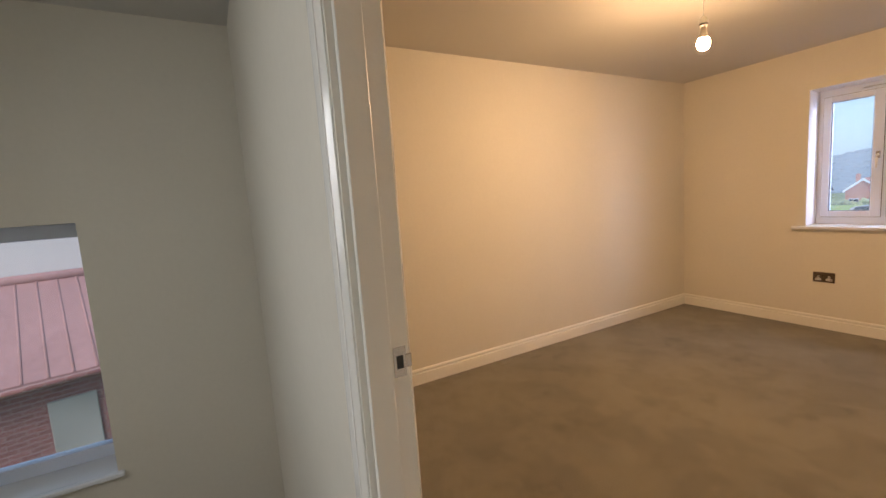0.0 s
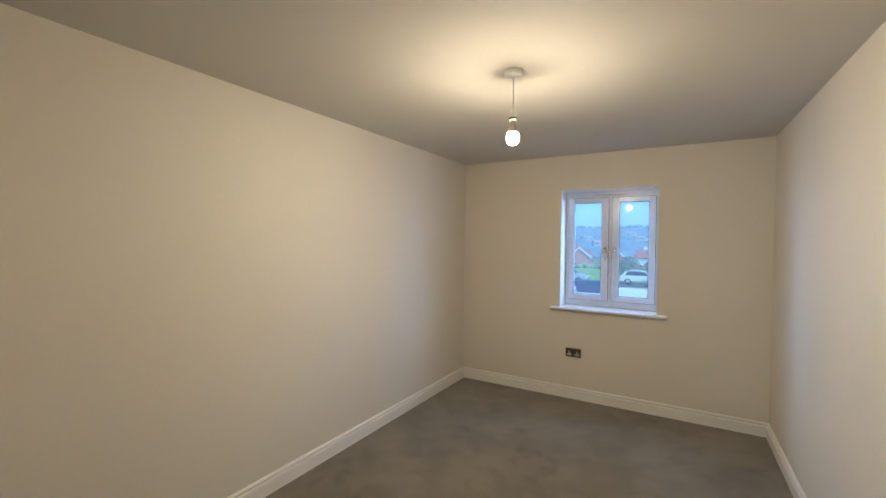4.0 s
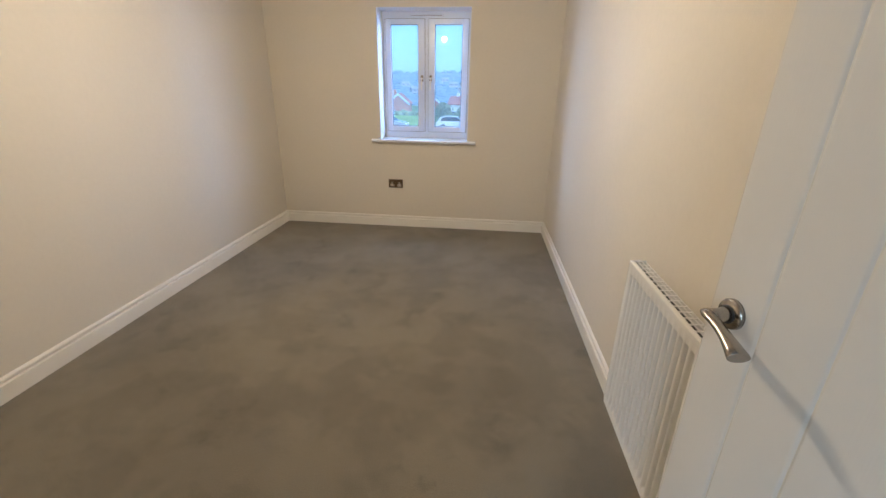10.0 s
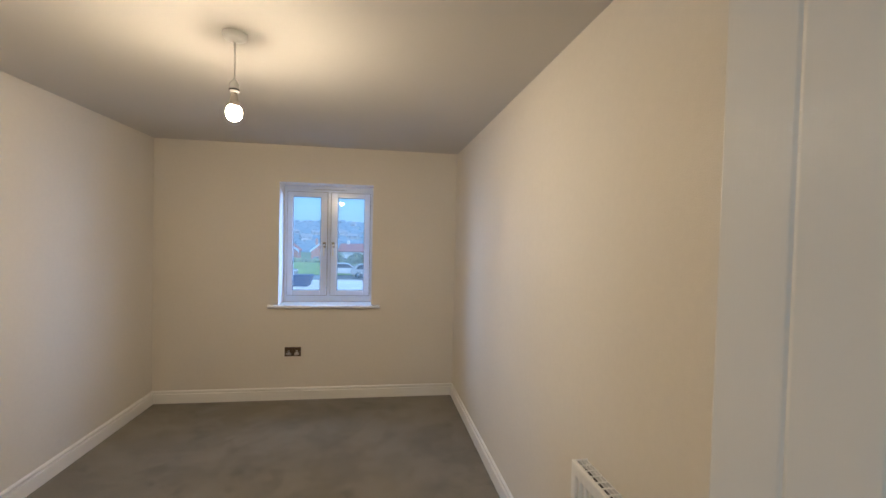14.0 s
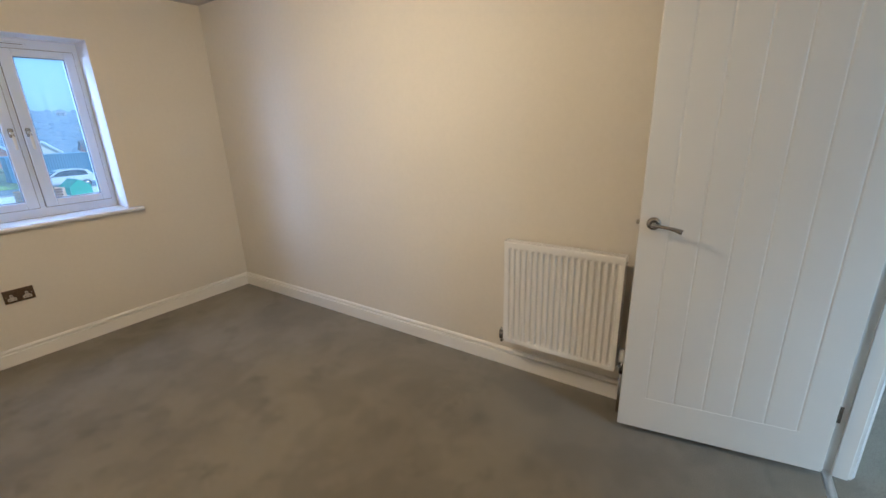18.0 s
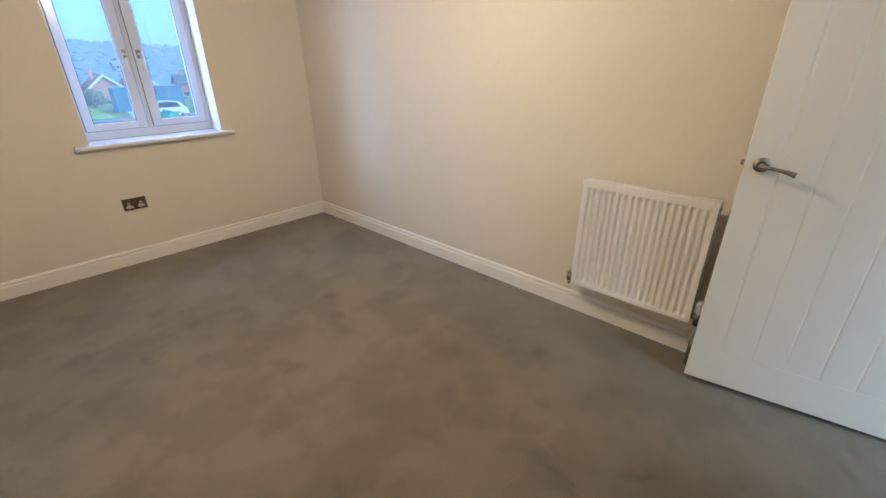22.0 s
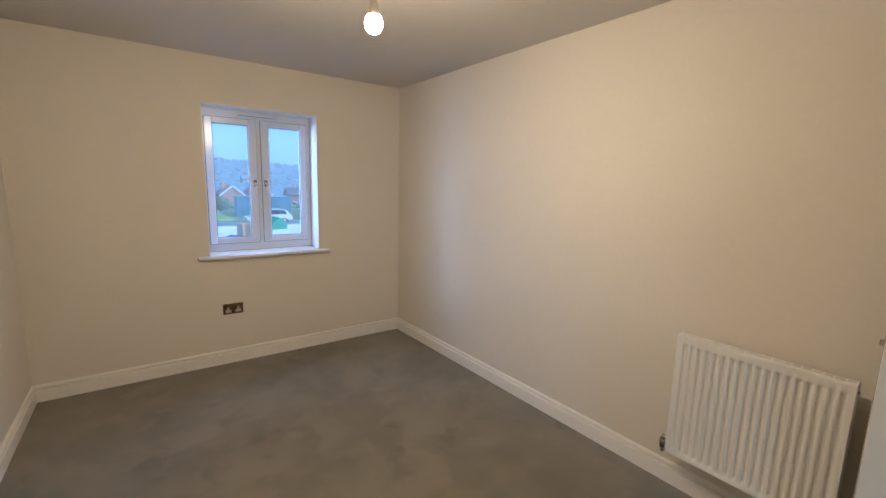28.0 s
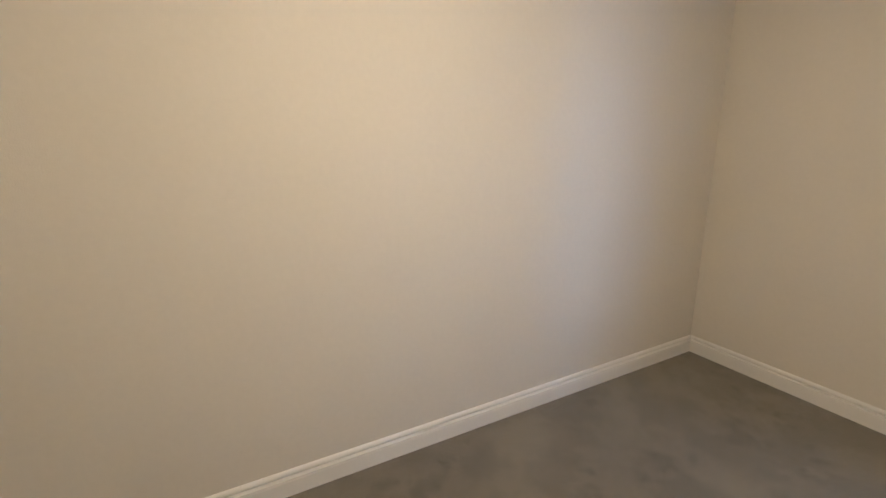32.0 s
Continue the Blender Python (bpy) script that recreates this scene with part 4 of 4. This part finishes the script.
rng = random.Random(5)
row = [(-62, 112, 1), (-53, 116, 1), (-43, 110, 0), (-33, 114, 1), (-25, 108, 1), (-17.5, 116, 1), (-9.5, 112, 0), (0.5, 118, 1), (8.5, 110, 1), (16.2, 112, 1), (23.5, 114, 1), (32, 110, 0), (43, 114, 1)]
for k, (x, y, g) in enumerate(row):
    house(pose(x, y, land(x, y) - 0.2, 0, 0, rng.uniform(-9, 9)), 5.4 if g else 7.2, 7.0, 3.9, 6.1 if g else 5.7, (BRICK2, BRICK2, RENDER, BRICK)[k % 4], SLATE if k % 3 == 2 else ROOF,
          ("orange brick house with a tiled roof beyond the field", "orange brick house with a steep tiled roof", "white rendered house with a tiled roof", "red brick house with a tiled roof beyond the field")[k % 4], gable=bool(g))
for k in range(16):
    y = rng.choice((330, 420, 520, 640, 760)) + rng.uniform(-20, 20)
    x = rng.uniform(-0.34, 0.40) * y
    house(pose(x, y, land(x, y) - 0.5, 0, 0, rng.uniform(-25, 25)), 8, 6.5, 4.6, 6.6, FARWALL, PALEROOF, "small pale far house among the trees on the hillside", far=True)


def clumps(name, spots, material, label, category, jag=0.15):
    """Many small uneven leafy clumps in one mesh."""
    ico = bmesh.new()
    bmesh.ops.create_icosphere(ico, subdivisions=2, radius=1)
    base = np.array([v.co[:] for v in ico.verts])
    faces = np.array([[v.index for v in f.verts] for f in ico.faces])
    ico.free()
    r = np.random.RandomState(3)
    vs, fs = [], []
    for k, (x, y, z, sx, sz) in enumerate(spots):
        rough = 1 + r.uniform(-jag, jag, (len(base), 1))
        vs.append(base * rough * (sx, sx, sz) + (x, y, z))
        fs.append(faces + k * len(base))
    me = bpy.data.meshes.new(name)
    me.from_pydata(np.concatenate(vs).tolist(), [], np.concatenate(fs).tolist())
    me.polygons.foreach_set("use_smooth", [True] * len(me.polygons))
    me.materials.append(material)
    return tagged(new(name, me), label, category, kind="stuff")


spots = []
for k in range(9000):
    y = 200 + 760 * rng.random() ** 1.1
    x = rng.uniform(-0.42, 0.48) * y
    s = rng.uniform(0.8, 1.9) * (0.6 + y / 500)
    spots.append((x, y, land(x, y) + s * 0.15, s * 1.7, s * rng.uniform(0.45, 0.8)))
for k in range(46):                      # groups of taller trees along the crest
    gy = 900 + rng.uniform(0, 50)
    gx = rng.uniform(-0.42, 0.48) * gy
    gs = rng.uniform(3.0, 7.5)
    for q in range(rng.randint(5, 14)):
        x, y, s = gx + rng.gauss(0, 14), gy + rng.uniform(-8, 8), gs * rng.uniform(0.5, 1.0)
        spots.append((x, y, land(x, y) + s * 0.6, s, s * rng.uniform(0.8, 1.3)))
clumps("backdrop_woodland", spots, FOLIAGE, "woodland covering the far hill, its haze put in as a bluish glow", "woodland", 0.10)
spots = []
for k in range(700):
    x = rng.uniform(-60, 60)
    y = 84 + rng.uniform(0, 8)
    s = rng.uniform(0.3, 0.7)
    spots.append((x, y, land(x, y) + s * 0.6 + rng.uniform(0, 0.4), s, s))
clumps("hedge", spots, LEAF, "uneven green hedge at the end of the field", "hedge")


def shrub(m, height, spread, name="shrub", label="leafy olive-green shrub by the parking strip"):
    """A tapered trunk with limbs and a crown of many small leaves."""
    t = thing(name, m, label, "shrub", "shrubs by the parking strip")
    b = tube([(0, 0, 0), (0.05, 0, height * 0.3), (0.0, 0.05, height * 0.55)], [0.12, 0.08, 0.04], 8)
    for k in range(7):
        a = k * math.tau / 7 + rng.uniform(-0.3, 0.3)
        tube([(0, 0, height * rng.uniform(0.15, 0.4)), (spread * 0.4 * math.cos(a), spread * 0.4 * math.sin(a), height * 0.6), (spread * 0.75 * math.cos(a), spread * 0.75 * math.sin(a), height * rng.uniform(0.7, 0.9))], [0.05, 0.03, 0.012], 6, bm=b)
    tr = part("trunk", b, BARK, t)
    vs, fs = [], []
    for k in range(1400):
        a, u = rng.uniform(0, math.tau), rng.random() ** 0.5
        lump = 0.75 + 0.25 * math.sin(3 * a + height) * math.sin(5 * a)
        z = rng.uniform(0.12, 1.0)
        rad_here = spread * lump * math.sin(math.pi * min(max(z * 0.9 + 0.08, 0), 1)) ** 0.6
        c = Vector((u * rad_here * math.cos(a), u * rad_here * math.sin(a), z * height))
        q = Euler([rng.uniform(0, 6.3) for _ in range(3)]).to_matrix()
        s = rng.uniform(0.07, 0.15)
        i = len(vs)
        vs += [c + q @ Vector(p) for p in ((-s, -s * 0.5, 0), (s, -s * 0.5, 0.02), (s, s * 0.5, 0), (-s, s * 0.5, 0.03))]
        fs.append((i, i + 1, i + 2, i + 3))
    me = bpy.data.meshes.new("crown")
    me.from_pydata([v[:] for v in vs], [], fs)
    me.materials.append(LEAF)
    cr = new("crown", me)
    cr.parent = t
    return t


for x, y, hh, sp in ((-3.9, 49.5, 2.6, 1.6), (-1.2, 52, 2.2, 1.8), (9.2, 60, 1.9, 1.6), (19.5, 50, 2.4, 2.2)):
    shrub(pose(x, y, land(x, y) - 0.02, 0, 0, rng.uniform(0, 360)), hh, sp)


def car(m, paint, label, van=False):
    """Local x along the car, about 4.2 m, wheels on z=0."""
    c = thing("van" if van else "car", m, label, "van" if van else "car", "parked vehicles")
    if van:
        side = [(0, 0.35), (0, 1.0), (0.1, 1.9), (0.25, 2.05), (3.0, 2.1), (3.5, 1.95), (4.1, 1.2), (4.75, 1.0), (4.85, 0.4)]
        glass = [(3.02, 1.28), (3.08, 1.9), (3.46, 1.86), (3.95, 1.28)]
    else:
        side = [(0, 0.35), (0.02, 0.8), (0.2, 0.95), (0.55, 1.35), (1.0, 1.45), (2.0, 1.45), (2.4, 1.38), (3.05, 0.98), (3.9, 0.82), (4.18, 0.6), (4.2, 0.35)]
        glass = [(0.55, 0.96), (0.75, 1.32), (1.1, 1.40), (2.0, 1.40), (2.36, 1.32), (2.9, 0.96)]
    b = prism(side, (0, 0, 0), (0, 1.72, 0), (1, 0, 0), (0, 0, 1))
    bmesh.ops.bevel(b, geom=[e for e in b.edges if abs(e.verts[0].co.y - e.verts[1].co.y) < 0.01], offset=0.09, segments=2, affect="EDGES")
    body = part("body", b, paint, c)
    for y in (-0.012, 1.712):
        part("side_window", prism(glass, (0, y, 0), (0, y + 0.02, 0), (1, 0, 0), (0, 0, 1)), DARKGLASS, body)
    ln = side[-1][0]
    a, e = ((3.05, 1.0), (2.44, 1.375)) if not van else ((4.1, 1.2), (3.5, 1.95))
    part("windscreen", prism([a, e, (e[0] + 0.02, e[1] + 0.02), (a[0] + 0.02, a[1] + 0.02)], (0, 0.15, 0), (0, 1.57, 0), (1, 0, 0), (0, 0, 1)), DARKGLASS, body)
    for y in (0.12, 1.35):
        part("headlight", box(ln - 0.1, ln + 0.01, y, y + 0.25, 0.62, 0.76, 0.02), WHITEPL, c)
    for x in (0.8, ln - 0.85):
        for y in (-0.02, 1.56):
            w = part("wheel", lathe([(0, 0), (0.18, 0), (0.20, 0.02), (0.31, 0.02), (0.32, 0.05), (0.32, 0.14), (0.30, 0.17), (0, 0.17)], 20, pose(x, y + 0.18, 0.32, 90, 0, 0)), TYRE, c)
            part("rim", lathe([(0, 0.0), (0.19, 0.0), (0.19, 0.19), (0, 0.19)], 12, pose(x, y + 0.185, 0.32, 90, 0, 0)), STEEL, w)
    return c


G = -2.875
for x, y, rz, k, lab in ((-3.9, 42.2, 2, 0, "white car parked below the field"), (-1.2, 40.6, 4, 2, "silver car parked on the asphalt strip"), (-11.0, 40.5, 0, 2, "silver car parked on the asphalt strip"),
                         (4.1, 40.4, 184, 3, "dark grey car parked on the asphalt strip"), (12.9, 41.0, 178, 0, "white car parked beside the container"),
                         (-20.5, 98.0, 4, 3, "dark grey car parked in front of the far houses"), (-13.0, 99.0, 176, 1, "dark blue car parked in front of the far houses"), (-2.5, 97.5, 8, 3, "dark grey car parked in front of the far houses"), (7.5, 99.5, 182, 2, "silver car parked in front of the far houses")):
    car(pose(x, y, G if y < 50 else land(x, y) + 0.02, 0, 0, rz), CAR_PAINTS[k], lab, van=(lab.startswith("white van")))

cont = thing("container", pose(9.6, 50.0, land(11, 50) - 0.05), "blue corrugated steel storage container", "container")
bm = bmesh.new()
prof = []
for k in range(30):
    prof += [(k * 0.2, 0.0), (k * 0.2 + 0.1, 0.0), (k * 0.2 + 0.12, 0.05), (k * 0.2 + 0.18, 0.05)]
prof += [(6.0, 0.0), (6.0, 2.4), (0, 2.4)]
part("walls", prism(prof, (0, 0, 0.15), (0, 0, 2.28), (1, 0, 0), (0, 1, 0)), TEAL, cont)
part("roof", box(-0.05, 6.05, -0.05, 2.45, 2.28, 2.35, 0.02), TEAL, cont)
part("base_frame", box(-0.05, 6.05, -0.05, 2.45, 0.0, 0.15, 0.02), TEAL, cont)
for x in (-0.06, 5.96):
    part("corner_post", box(x, x + 0.14, -0.06, 0.08, 0.0, 2.35, 0.02), TEAL, cont)

pal = thing("pallet_stack", pose(6.2, 28.1, -2.86, 0, 0, 10), "stack of pale brown timber pallets and boards", "pallets")
for lv in range(8):
    for k in range(5):
        part("board", box(0, 1.9, k * 0.24, k * 0.24 + 0.18, lv * 0.15 + 0.1, lv * 0.15 + 0.13), TIMBER, pal)
    for k in range(3):
        part("bearer", box(k * 0.88, k * 0.88 + 0.14, 0, 1.14, lv * 0.15, lv * 0.15 + 0.1), TIMBER, pal)
tarp = thing("covered_pile", pose(5.55, 28.2, -2.86), "pile covered by a bright blue tarpaulin", "tarpaulin")
b = bmesh.new()
bmesh.ops.create_icosphere(b, subdivisions=3, radius=0.75)
for v in b.verts:
    v.co.z = max(v.co.z, 0) * (0.6 + 0.25 * noise.noise(v.co * 2.1)) + 0.0
    v.co.x *= 1 + 0.2 * noise.noise(v.co * 3)
part("tarpaulin", b, BLUE, tarp)
tent = thing("green_shelter", pose(9.7, 34.4, -2.86, 0, 0, 8), "small green canvas shelter with a pitched top", "shelter")
part("canvas", prism([(0, 0), (1.3, 0), (1.3, 0.55), (0.65, 1.05), (0, 0.55)], (0, 0, 0), (0, 1.6, 0), (1, 0, 0), (0, 0, 1)), GREEN, tent)
part("ridge_trim", tube([(0.65, -0.05, 1.05), (0.65, 1.65, 1.05)], 0.04, 8), WHITEPL, tent)
skip = thing("skip", pose(-6.3, 32.6, -2.86), "dark blue sheeted skip beside the road", "skip")
part("hopper", prism([(0.3, 0.05), (2.1, 0.05), (2.4, 0.9), (0, 0.9)], (0, 0, 0), (0, 1.6, 0), (1, 0, 0), (0, 0, 1)), NAVY, skip)
part("rim", box(-0.05, 2.45, -0.05, 1.65, 0.9, 0.97, 0.02), NAVY, skip)
for y in (0.3, 1.2):
    part("lifting_lug", box(-0.06, 0.06, y, y + 0.12, 0.6, 0.8, 0.01), NAVY, skip)

# neighbour outside the stair window: brick gable end with a pantiled roof
nb = thing("neighbour_garage", pose(-4.5, -11.0, -2.9, 0, 0, 14.5), "red brick building with ribbed clay roof tiles and pale door", "building")
part("wall", box(-4.4, 0, 0, 9.0, 0, 1.95), NBBRICK, nb)
roofp = part("roof", prism([(-4.7, 1.9), (-2.2, 3.16), (0.3, 1.95), (0.3, 2.05), (-2.2, 3.28), (-4.7, 2.0)], (0, -0.3, 0), (0, 9.3, 0), (1, 0, 0), (0, 0, 1)), NBROOF, nb)
slope = math.atan2(3.28 - 2.05, 2.5)
rib_mesh = None
for k in range(34):
    if rib_mesh is None:
        ob = part("tile_row", tube([(0.3, 0, 2.045), (-2.2, 0, 3.275)], 0.020, 8), NBROOF, roofp)
        rib_mesh = ob.data
    else:
        ob = new("tile_row", rib_mesh)
        ob.parent = roofp
    ob.location = (0, -0.2 + 0.28 * k, 0)
part("ridge", tube([(-2.2, -0.3, 3.3), (-2.2, 9.3, 3.3)], 0.10, 10), NBROOF, roofp)
part("gutter", tube([(0.34, -0.3, 1.98), (0.34, 9.3, 1.98)], 0.045, 10), NBBRICK, nb, "reddish gutter along the eave")
dr = part("door", box(-0.02, 0.04, 4.2, 4.78, 0.3, 1.6, 0.01), KERB, nb, "pale painted panel")
part("vent", box(0.03, 0.06, 4.3, 4.4, 0.55, 0.62), BLACK, dr)

# house added so the band of sky glow above the ridge reads pale
far = thing("added_pale_house", pose(-10.5, -8.0, -2.9, 0, 0, 14.5), "pale rendered house added for the sky glow above the brick building", "house")
part("wall", box(-7.0, 0, -9.0, 10.0, 0, 5.2), RENDER, far)
rf = part("roof", prism([(-7.4, 5.0), (-3.5, 7.6), (0.4, 5.0), (0.4, 5.2), (-3.5, 7.85), (-7.4, 5.2)], (0, -9.3, 0), (0, 10.3, 0), (1, 0, 0), (0, 0, 1)), SLATE, far)
part("chimney", box(-3.9, -3.1, -6.0, -5.2, 7.0, 8.8, 0.02), BRICK, rf)
